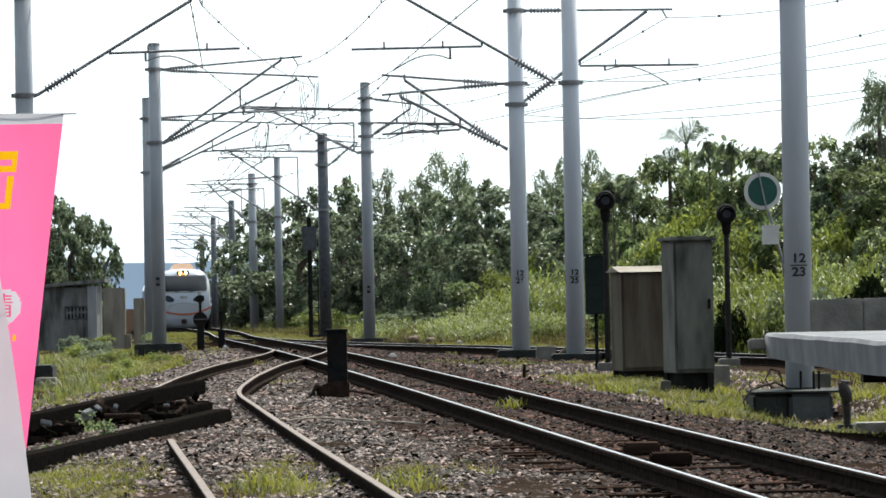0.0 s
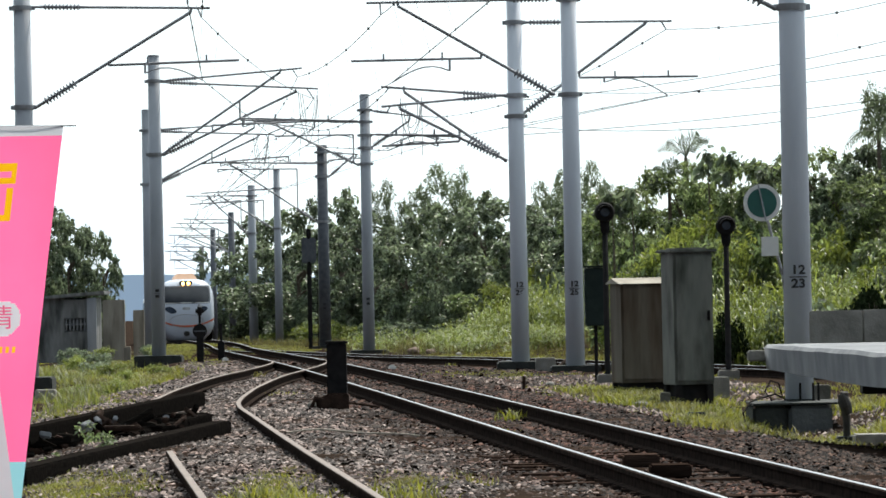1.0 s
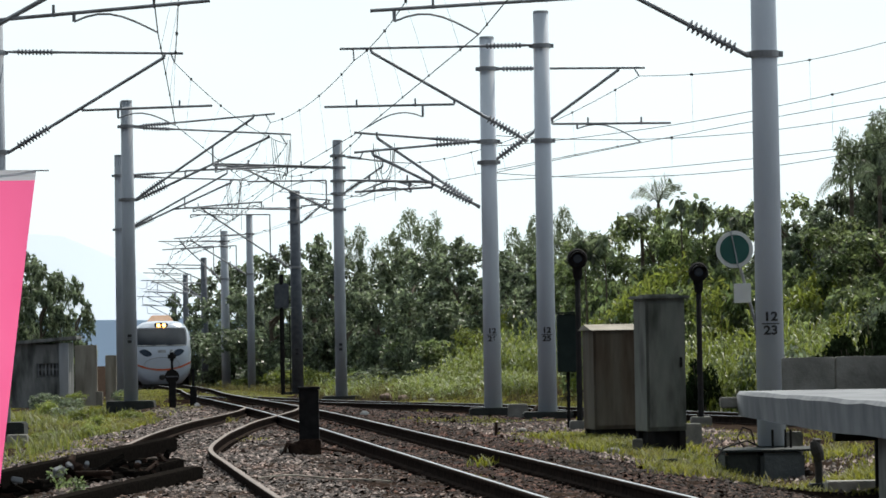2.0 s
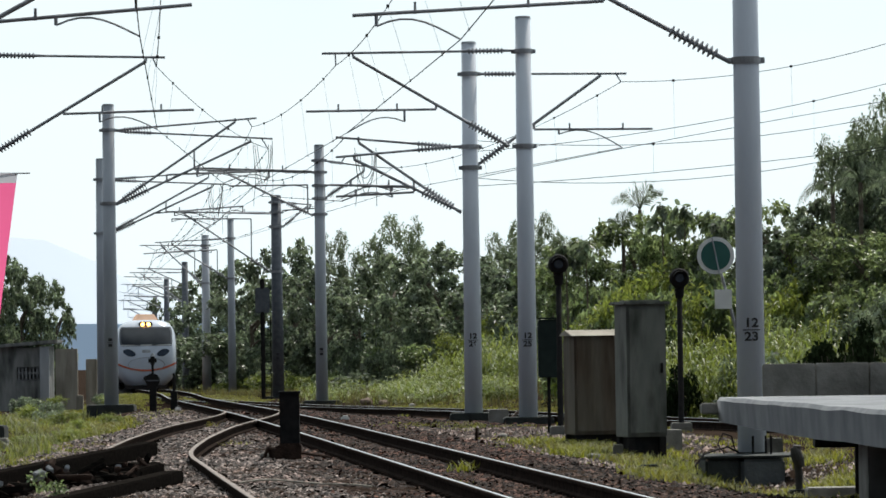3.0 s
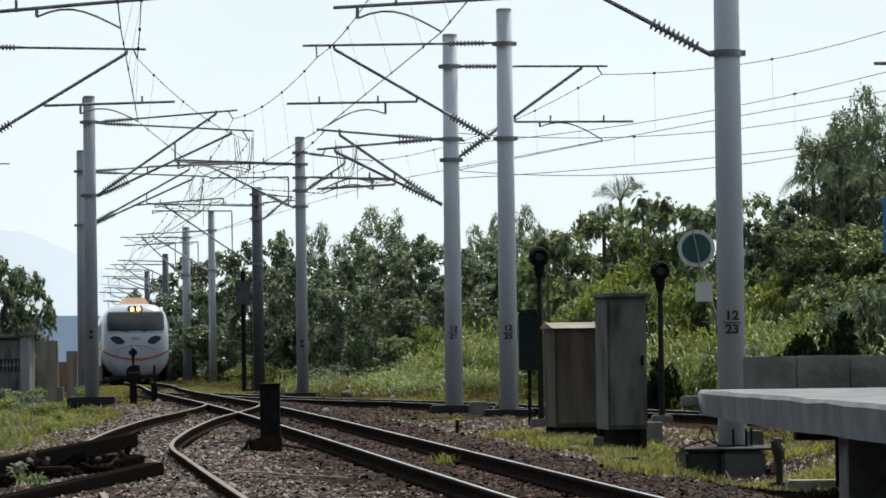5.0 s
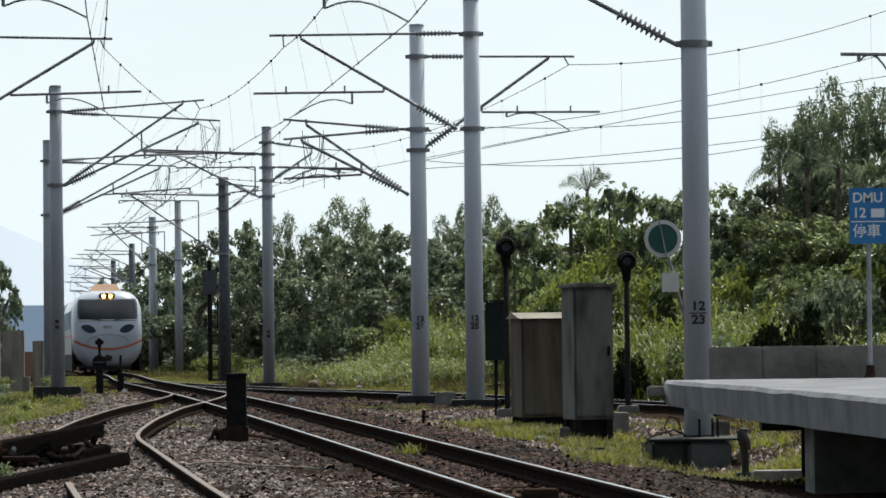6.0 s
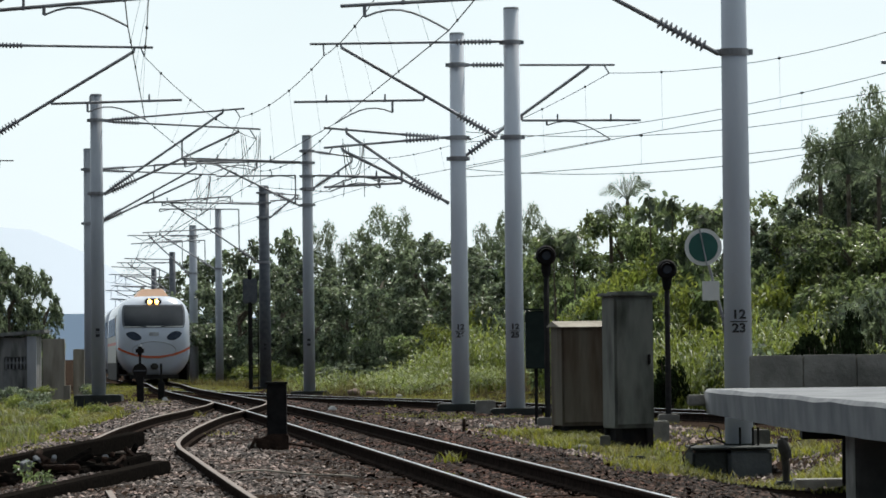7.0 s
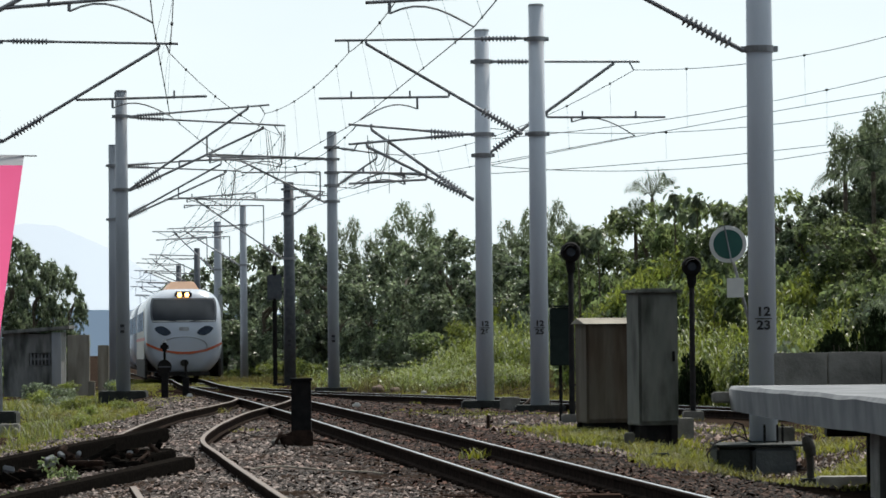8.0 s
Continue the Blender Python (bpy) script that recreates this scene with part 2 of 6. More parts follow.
def box(bm, cx, cy, cz, sx, sy, sz, bevel=0.0, m=None):
    r = bmesh.ops.create_cube(bm, size=1.0)
    vs = r["verts"]
    bmesh.ops.scale(bm, vec=(sx, sy, sz), verts=vs)
    if bevel:
        es = list({e for v in vs for e in v.link_edges})
        vs = list({v for f in bmesh.ops.bevel(bm, geom=es, offset=bevel, segments=2, affect="EDGES")["faces"] for v in f.verts} | {v for v in vs if v.is_valid})
    bmesh.ops.transform(bm, matrix=Matrix.Translation((cx, cy, cz)) @ (m or Matrix()), verts=vs)
    return bm


def boxed(*a, **k):
    return box(bmesh.new(), *a, **k)


def ring(bm, centre, u, v, r, n):
    return [bm.verts.new(centre + r * (math.cos(2 * math.pi * i / n) * u + math.sin(2 * math.pi * i / n) * v)) for i in range(n)]


def skin(bm, rings, caps=True):
    n = len(rings[0])
    for a, b in zip(rings, rings[1:]):
        for i in range(n):
            bm.faces.new((a[i], a[(i + 1) % n], b[(i + 1) % n], b[i]))
    if caps:
        bm.faces.new(rings[0][::-1])
        bm.faces.new(rings[-1])
    return bm


def tube(bm, pts, r, n=8):
    """A round bar through pts; r one radius or one for each point."""
    pts = [Vector(p) for p in pts]
    rs = r if isinstance(r, (list, tuple)) else [r] * len(pts)
    d0 = (pts[1] - pts[0]).normalized()
    u = d0.orthogonal().normalized()
    rings = []
    for i, p in enumerate(pts):
        d = (pts[min(i + 1, len(pts) - 1)] - pts[max(i - 1, 0)]).normalized()
        u = (u - d * u.dot(d)).normalized()
        rings.append(ring(bm, p, u, d.cross(u), rs[i], n))
    return skin(bm, rings)


def lathe(bm, a, b, profile, n=10):
    """profile: (share of the way from a to b, radius)."""
    a, b = Vector(a), Vector(b)
    d = (b - a).normalized()
    u = d.orthogonal().normalized()
    return skin(bm, [ring(bm, a.lerp(b, s), u, d.cross(u), r, n) for s, r in profile])


def spline(ctrl, step):
    """Points at even steps along a smooth line through ctrl."""
    c = [Vector((*p, 0)[:3]) for p in ctrl]
    c = [2 * c[0] - c[1], *c, 2 * c[-1] - c[-2]]
    fine = []
    for i in range(1, len(c) - 2):
        p0, p1, p2, p3 = c[i - 1:i + 3]
        for k in range(24):
            t = k / 24
            fine.append(0.5 * (2 * p1 + (p2 - p0) * t + (2 * p0 - 5 * p1 + 4 * p2 - p3) * t * t + (3 * p1 - p0 - 3 * p2 + p3) * t ** 3))
    fine.append(c[-2])
    s = np.concatenate(([0], np.cumsum([(b - a).length for a, b in zip(fine, fine[1:])])))
    at = np.arange(0, s[-1], step)
    return [Vector([np.interp(q, s, [p[k] for p in fine]) for k in range(3)]) for q in at]


def from_arrays(name, verts, faces, material, smooth=False):
    """A mesh of many alike pieces: verts (n, 3), faces (m, 3 or 4)."""
    me = bpy.data.meshes.new(name)
    k = faces.shape[1]
    me.vertices.add(len(verts)), me.loops.add(faces.size), me.polygons.add(len(faces))
    me.vertices.foreach_set("co", verts.astype(np.float32).ravel())
    me.loops.foreach_set("vertex_index", faces.astype(np.int32).ravel())
    me.polygons.foreach_set("loop_start", np.arange(0, faces.size, k, dtype=np.int32))
    me.update(calc_edges=True)
    me.materials.append(material)
    if smooth:
        for f in me.polygons:
            f.use_smooth = True
    return me


# ---- the lie of the land ----
MAIN = [(3.68, 10), (2.76, 20), (0.0, 50), (-2.76, 80), (-4.6, 100), (-6.4, 121), (-8.5, 150), (-11.6, 185), (-14.2, 215), (-21.5, 300), (-30, 400)]
SIDING = [(0.25, 12), (-0.66, 22), (-1.08, 26.5), (-1.8, 34), (-2.6, 42.7), (-3.13, 49), (-3.29, 55.6), (-3.3, 60), (-3.25, 66), (-3.05, 72), (-2.94, 77), (-2.99, 82), (-3.3, 86)]
BACK = [(22, 40), (14, 53), (8.8, 62), (5.85, 70.5), (3.1, 81), (1.2, 90), (0.17, 94), (-1.2, 99), (-2.7, 106), (-4.6, 117), (-6.6, 130), (-8.4, 146)]
_m, _s, _b = (np.array([tuple(p)[:2] for p in spline(c, 0.5)]) for c in (MAIN, SIDING, BACK))


def x_main(y):
    return np.interp(y, _m[:, 1], _m[:, 0])


def x_siding(y):
    return np.where(np.asarray(y) < 86, np.interp(y, _s[:, 1], _s[:, 0]), x_main(y))


def x_back(y):
    return np.interp(y, _b[:, 1], _b[:, 0])


def grade(y):
    """The line falls gently past 80 m."""
    y = np.asarray(y, float)
    dip = np.clip((y - 178) / 28, 0, 1)
    return -0.006 * 8 * np.log1p(np.exp((np.minimum(y, 400.0) - 78) / 8)) - 0.4 * dip * dip * (3 - 2 * dip)


def step01(x, a, b):
    t = np.clip((x - a) / (b - a), 0, 1)
    return t * t * (3 - 2 * t)


def ground_z(x, y):
    x, y = np.asarray(x, float), np.asarray(y, float)
    d = x - x_main(y)
    z = grade(y) - 0.17 - 0.10 * step01(d, 1.5, 3.4) - 0.25 * step01(x_siding(y) - x, 1.5, 3.5)
    z = z - 0.39 * np.exp(-((x - 4.6) / 1.15) ** 2 - ((y - 48.7) / 6.5) ** 2)
    z = z - 0.3 * np.exp(-((x + 8.0) / 1.5) ** 2 - ((y - 75.5) / 5.0) ** 2)
    # the old siding lies half buried
    z = z + 0.065 * step01(1.9 - np.abs(x - x_siding(y) - 0.1), 0.0, 0.7) * step01(56 - y, 0, 10)
    far = x - (x_back(y) + 4.0) - np.maximum(y - 120, 0) * 0.05
    return z + 1.1 * step01(far, 0, 9) * step01(y, 45, 75)


def gz(x, y):
    return float(ground_z(x, y))


# ---- ground sheet ----
def build_ground():
    ys = np.concatenate((np.linspace(-60, 18, 14)[:-1], np.arange(18, 70, 0.5), np.arange(70, 130, 1.0), np.arange(130, 260, 4.0), [270, 300, 350, 400, 600, 1000, 2000, 4500]))
    xs = np.concatenate(([-3000, -800, -200, -80, -50, -30, -22], np.arange(-18, 16, 0.4), [17, 20, 25, 32, 50, 90, 200, 800, 3000]))
    X, Y = np.meshgrid(xs, ys)
    Z = ground_z(X, Y)
    rough = np.array([[noise.fractal((x * 1.3, y * 0.9, 0), 1.0, 2.0, 4) for x in xs] for y in ys])
    Z = Z + 0.03 * rough * (np.abs(X) < 40) * (Y < 270)
    Z = np.where(Y > 350, Z - (Y - 350) * 0.004, Z)
    v = np.stack((X, Y, Z), -1).reshape(-1, 3)
    n = len(xs)
    i = (np.arange(len(ys) - 1)[:, None] * n + np.arange(n - 1)).ravel()
    return tagged(new("ground", from_arrays("ground", v, np.stack((i, i + 1, i + n + 1, i + n), -1), M_SOIL, True)), "dusty brown gravelly railway ground with weeds", "ground", kind="structure")


build_ground()


def build_ridge(name, y, base, heights, material, label):
    bm = bmesh.new()
    lo, hi = [], []
    xs = np.linspace(-y * 0.35, y * 0.35, 90)
    for k, x in enumerate(xs):
        h = np.interp(x / y, [p for p, _ in heights], [q for _, q in heights]) * y + 0.0022 * y * noise.fractal((x / y * 42, y, 0), 1.0, 2.0, 5)
        lo.append(bm.verts.new((x, y, base)))
        hi.append(bm.verts.new((x, y + 0.02 * y, h)))
    for k in range(len(xs) - 1):
        bm.faces.new((lo[k], lo[k + 1], hi[k + 1], hi[k]))
    tagged(mesh_ob(name, bm, material, True), label, "hills", kind="structure")


# far ridges; their haze comes from colour and glow, not from air
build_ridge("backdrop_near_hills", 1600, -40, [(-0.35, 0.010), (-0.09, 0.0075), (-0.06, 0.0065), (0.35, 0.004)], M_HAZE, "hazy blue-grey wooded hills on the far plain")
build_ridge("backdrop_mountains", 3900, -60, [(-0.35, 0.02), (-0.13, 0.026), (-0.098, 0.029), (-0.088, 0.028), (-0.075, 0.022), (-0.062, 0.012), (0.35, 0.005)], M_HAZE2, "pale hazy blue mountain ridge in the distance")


# ---- tracks ----
def rail_mesh(name, pts, top, parent, r=0.0):
    """A rail with foot, web and head, its head's top on pts; the polished band is a strip of its own."""
    foot = [(-0.055, -0.14), (0.055, -0.14), (0.055, -0.128), (0.012, -0.115), (0.012, -0.045), (0.033, -0.035), (0.033, -0.006), (0.026, 0), (-0.026, 0), (-0.033, -0.006), (-0.033, -0.035), (-0.012, -0.045), (-0.012, -0.115), (-0.055, -0.128)]
    for nm, prof, material in ((name, foot, M_RAIL), ("rail_head", [(-0.028, 0.0005), (0.028, 0.0005), (0.025, 0.004), (-0.025, 0.004)] if top is M_RAILRUST else [(-0.006, 0.0005), (0.027, 0.0005), (0.024, 0.004), (-0.003, 0.004)], top)):
        bm = bmesh.new()
        rings = []
        for i, p in enumerate(pts):
            d = (pts[min(i + 1, len(pts) - 1)] - pts[max(i - 1, 0)]).normalized()
            s = Vector((d.y, -d.x, 0)).normalized()
            rings.append([bm.verts.new(p + s * a + Vector((0, 0, b))) for a, b in prof])
        skin(bm, rings)
        ob = part(nm, bm, material, parent)
        if nm == name:
            parent = ob


def along(ctrl, y0, y1, off, step=1.0, lift=0.0):
    line = spline(ctrl, step)
    out = []
    for i, p in enumerate(line):
        d = (line[min(i + 1, len(line) - 1)] - line[max(i - 1, 0)]).normalized()
        q = p + Vector((d.y, -d.x, 0)).normalized() * off
        if y0 <= q.y <= y1:
            q.z = float(grade(q.y)) + lift
            out.append(q)
    return out


def sleeper_mesh():
    bm = boxed(0, 0, 0, 2.1, 0.17, 0.12, bevel=0.012)
    me = bpy.data.meshes.new("sleeper")
    bm.to_mesh(me)
    bm.free()
    me.materials.append(M_SLEEPER)
    return me


SLEEPER = sleeper_mesh()
rng = random.Random(4)


def track(ctrl, y0, y1, label, top, lift=0.0, sleepers=(0, 0), skew=0.0):
    t = empty("railway_track", Matrix(), label, "railway track", "railway tracks")
    for off in (-0.567, 0.567):
        # the siding's outer rail ends under the timber heap and begins again behind it
        for a, b in (((y0, 34.6), (49.0, y1)) if ctrl is SIDING and off < 0 else ((y0, y1),)):
            rail_mesh("rail", along(ctrl, a, b, off, 0.8, lift), top, t)
    line = [p for p in along(ctrl, *sleepers, 0.0, 0.5, lift)]
    clips = bmesh.new()
    for a, b in zip(line, line[1:]):
        d = b - a
        if a.y < 62:
            u = Vector((d.y, -d.x, 0)).normalized()
            for off in (-0.567, 0.567):
                for side in (-0.075, 0.075):
                    c = a + u * (off + side)
                    box(clips, c.x, c.y, c.z - 0.145, 0.06, 0.07, 0.03)
        share("sleeper", SLEEPER, t, pose(a.x + rng.uniform(-0.04, 0.04), a.y, a.z - 0.228 + (0.014 if a.y < 37 and ctrl is MAIN else 0.0) + rng.uniform(-0.012, 0.012), 0, rng.uniform(-0.5, 0.5), math.degrees(math.atan2(-d.x, d.y)) + rng.uniform(-1.5, 1.5)))
    tagged(part("rail_clip", clips, M_RAIL, t), "rusty rail clips and chairs along the rails", kind="stuff")
    return t


main_track = track(MAIN, 14, 330, "main railway track with shiny rail heads on brown ballast", M_RAILTOP, 0, (16, 135))
siding_track = track(SIDING, 14, 84.5, "rusty siding track curving in to the turnout", M_RAILRUST, 0.003, (16, 74))
back_track = track(BACK, 42, 146, "second running line with worn rails beyond the poles", M_RAILTOP, -0.12, (55, 110))
# ---- ballast stones, weeds, grass ----
def scatter_stones(name, material, n, seed, grey, label):
    r = np.random.RandomState(seed)
    y = 19 + 80 * r.rand(n) ** 1.6
    edge = x_main(y) - 1.25 + 0.35 * np.sin(y * 0.9) + 0.4 * r.randn(n)
    if grey:
        lo, hi = x_siding(y) - 2.8, edge
        lo = np.where(y > 60, x_siding(y) - 2.2, lo)
    else:
        lo, hi = edge, x_main(y) + 2.6
        hi = np.where(y > 56, np.minimum(x_main(y) + 2.6 + (y - 56) * 0.12, x_back(y) - 1.2), hi)
    x = lo + (hi - lo) * r.rand(n)
    z = ground_z(x, y) + 0.004
    size = (0.011 + 0.017 * r.rand(n) ** 1.8) * (1 + (y - 19) / 70)
    base = np.array([(1, 0, -0.2), (-1, 0, -0.2), (0, 1, -0.2), (0, -1, -0.2), (0, 0, 1)], float)
    f = np.array([(0, 2, 4), (2, 1, 4), (1, 3, 4), (3, 0, 4)])
    v = base[None] * (0.6 + 0.8 * r.rand(n, 5, 1)) * size[:, None, None] * np.array([1.25, 1.25, 0.55])
    a = r.rand(n) * 6.28
    c, s = np.cos(a)[:, None], np.sin(a)[:, None]
    t, u = r.randn(n, 1) * 0.35, r.randn(n, 1) * 0.35
    vx, vy, vz = v[..., 0] * c - v[..., 1] * s, v[..., 0] * s + v[..., 1] * c, v[..., 2] + v[..., 0] * t + v[..., 1] * u
    v = np.stack((vx + x[:, None], vy + y[:, None], vz + z[:, None]), -1).reshape(-1, 3)
    faces = (f[None] + 5 * np.arange(n)[:, None, None]).reshape(-1, 3)
    tagged(new(name, from_arrays(name, v, faces, material)), label, "ballast", kind="stuff")


scatter_stones("ballast", M_STONE, 66000, 3, False, "rust-brown crushed stone ballast along the main line")
scatter_stones("ballast", M_STONE_GREY, 70000, 5, True, "grey-brown crushed stone ballast along the siding")


def scatter_gravel(n, seed):
    """Loose grey gravel on the verge round the cabinets and the right-hand pole."""
    r = np.random.RandomState(seed)
    y = 42 + 32 * r.rand(n)
    x = x_main(y) + 2.2 + 4.2 * r.rand(n)
    a = r.rand(n) * 6.28
    size = 0.02 + 0.04 * r.rand(n) ** 2
    base = np.array([(1, 0, -0.2), (-0.5, 0.87, -0.2), (-0.5, -0.87, -0.2), (0, 0, 0.7)], float)
    v = base[None] * (0.6 + 0.8 * r.rand(n, 4, 1)) * size[:, None, None]
    c, s = np.cos(a)[:, None], np.sin(a)[:, None]
    v = np.stack((v[..., 0] * c - v[..., 1] * s + x[:, None], v[..., 0] * s + v[..., 1] * c + y[:, None], v[..., 2] + ground_z(x, y)[:, None] + 0.012), -1).reshape(-1, 3)
    f = np.array([(0, 1, 3), (1, 2, 3), (2, 0, 3)])
    tagged(new("gravel", from_arrays("gravel", v, (f[None] + 4 * np.arange(n)[:, None, None]).reshape(-1, 3), M_STONE_GREY)), "loose grey gravel on the verge by the cabinets", "gravel", kind="stuff")


scatter_gravel(7000, 77)


def blades(name, x, y, h, w, material, label, seed, lean=0.5, zoff=0.0):
    """Grass blades, each of two bent pieces, at places x, y."""
    r = np.random.RandomState(seed)
    n = len(x)
    z = ground_z(x, y) + zoff
    a = r.rand(n) * 6.28
    dx, dy = np.cos(a), np.sin(a)
    k = lean * (0.3 + r.rand(n)) * h
    zero = np.zeros(n)
    pts = []
    for s, wid in ((0.0, 1.0), (0.55, 0.8), (1.0, 0.08)):
        cx, cy, cz = x + dx * k * s * s, y + dy * k * s * s, z + h * (s - 0.18 * s * s * lean)
        pts += [np.stack((cx - dy * w * wid, cy + dx * w * wid, cz), -1), np.stack((cx + dy * w * wid, cy - dx * w * wid, cz), -1)]
    v = np.stack(pts, 1).reshape(-1, 3)
    f = np.array([(0, 1, 3, 2), (2, 3, 5, 4)])
    faces = (f[None] + 6 * np.arange(n)[:, None, None]).reshape(-1, 4)
    return tagged(new(name, from_arrays(name, v, faces, material)), label, "grass", kind="stuff")


def patches(centres, count, seed, tuft=0.09):
    """Places in tufts, gathered in soft round patches (x, y, radius x, radius y)."""
    r = np.random.RandomState(seed)
    xs, ys = [], []
    total = sum(c[2] * c[3] for c in centres)
    for cx, cy, rx, ry in centres:
        n = int(count * rx * ry / total)
        k = max(3, n // 18)
        c = r.randn(k, 2) * 0.55
        pick = r.randint(0, k, n)
        q = r.randn(n, 2) * tuft
        xs.append(cx + c[pick, 0] * rx + q[:, 0])
        ys.append(cy + c[pick, 1] * ry + q[:, 1] * 1.5)
    return np.concatenate(xs), np.concatenate(ys)


GREEN = [(3.5, 47, 0.7, 4), (2.9, 56, 0.5, 2), (5.3, 49.5, 0.8, 3), (4.7, 43.5, 0.8, 3), (4.2, 46, 0.6, 3), (2.1, 62, 0.8, 5), (-0.3, 27.5, 0.25, 1.3), (0.12, 30, 0.2, 1.4), (-1.35, 27.5, 0.28, 1.6),
         (-6.6, 74, 1.1, 5), (-5.4, 60, 0.6, 4), (-8.6, 92, 1.6, 6), (-7.6, 82, 0.8, 3), (-6.0, 95, 0.9, 6), (-2.7, 29, 0.5, 3), (-5.0, 52, 0.6, 5), (0.5, 42, 0.18, 1.2), (-2.6, 60.5, 0.25, 1.6), (-10.5, 108, 3, 10), (1.0, 76, 1.0, 4), (6.5, 60, 1.0, 5), (4.2, 72, 1.5, 6), (5.6, 80, 1.2, 8), (3.2, 96, 2.0, 8), (1.6, 108, 2.2, 8), (4.0, 48.3, 0.7, 2.0), (5.0, 47.5, 0.7, 2.5), (3.3, 50.5, 0.6, 2.5), (4.9, 61, 0.6, 3), (5.6, 47.5, 0.6, 2.5), (3.9, 50.2, 0.35, 1.2), (4.3, 56.5, 0.5, 2.0), (3.6, 61, 0.5, 2.0), (-9.6, 126, 2.0, 8), (-10.6, 142, 2.0, 9), (-5.2, 132, 1.0, 9), (-6.6, 150, 1.2, 12), (-10.5, 165, 1.5, 14)]
gx, gy = patches(GREEN, 56000, 5)
blades("grass", gx, gy, 0.02 + 0.055 * np.random.RandomState(6).rand(len(gx)), 0.003 + 0.00011 * gy, M_GRASS, "short yellow-green grass and weeds on gravel", 7, 0.8)
NEAR = [(-1.3, 29.8, 0.26, 2.0), (-1.05, 27.6, 0.2, 1.2), (-2.65, 29.5, 0.34, 2.2), (-2.35, 27.0, 0.25, 1.2), (-0.3, 30.0, 0.18, 1.4), (-3.1, 31.5, 0.3, 1.5)]
nx_, ny_ = patches(NEAR, 9000, 15, 0.06)
blades("grass", nx_, ny_, 0.012 + 0.035 * np.random.RandomState(16).rand(len(nx_)), np.full(len(nx_), 0.004), M_GRASS, "low yellow-green grass creeping over the siding ballast", 17, 0.9)
VERGE = [(x, y, 2.2, 9) for x, y in ((5.4, 98), (4.6, 110), (4.0, 122), (2.2, 134), (0.2, 144), (-2.6, 156), (-5.4, 170), (-8.6, 190), (1.6, 120), (-0.5, 132))]
vx, vy = patches(VERGE, 15000, 8, 0.3)
blades("tall_grass", vx, vy, 0.08 + 0.36 * np.random.RandomState(9).rand(len(vx)) ** 2, np.full(len(vx), 0.011), M_DRYGRASS, "olive and straw-coloured grass along the foot of the bank", 10, 0.7)
WEEDS = [(0.76, 45.8, 0.1, 0.5), (-3.7, 74.0, 0.14, 1.0), (3.15, 44.5, 0.4, 1.6), (3.3, 46.6, 0.35, 1.2), (3.5, 56.5, 0.5, 1.6), (4.1, 52.5, 0.5, 1.6), (2.5, 54.0, 0.35, 1.5), (3.0, 45.6, 0.3, 1.2), (2.7, 55.5, 0.3, 1.5), (3.5, 48.4, 0.35, 0.8), (4.5, 45.8, 0.4, 1.0), (2.9, 57.0, 0.6, 1.2), (3.2, 51.6, 0.4, 1.0), (5.1, 48.5, 0.5, 1.2), (2.4, 60.5, 0.5, 1.5), (-0.25, 27.6, 0.14, 0.7), (-1.3, 27.5, 0.16, 0.8), (-7.0, 88, 0.8, 3), (-6.2, 82, 0.7, 3), (-9.5, 100, 1.2, 4), (3.45, 50.0, 0.28, 1.0), (3.9, 46.2, 0.4, 0.9), (3.6, 46.4, 0.3, 0.9), (5.5, 48.6, 0.5, 1.4), (5.7, 54.5, 0.4, 1.4), (3.2, 53.4, 0.35, 1.2), (2.6, 59.0, 0.4, 1.5)]
rx_, ry_ = patches(WEEDS, 34000, 18, 0.11)
blades("weeds", rx_, ry_, 0.05 + 0.12 * np.random.RandomState(19).rand(len(rx_)) ** 1.5, 0.0035 + 0.00013 * ry_, M_GRASS, "bright green tufts of weeds beside the track", 20, 0.9)

LEFT = [(-7.0, 80, 1.0, 5), (-8.6, 90, 1.4, 6), (-6.0, 68, 0.7, 4), (-7.4, 70, 0.8, 4), (-5.2, 56, 0.5, 4), (-9.6, 104, 1.6, 6)]
lx, ly = patches(LEFT, 3600, 28, 0.12)
blades("tall_grass", lx, ly, 0.08 + 0.26 * np.random.RandomState(29).rand(len(lx)) ** 2, 0.004 + 0.00008 * ly, M_REED, "rank yellow-green grass and weeds beside the siding", 30, 0.9)


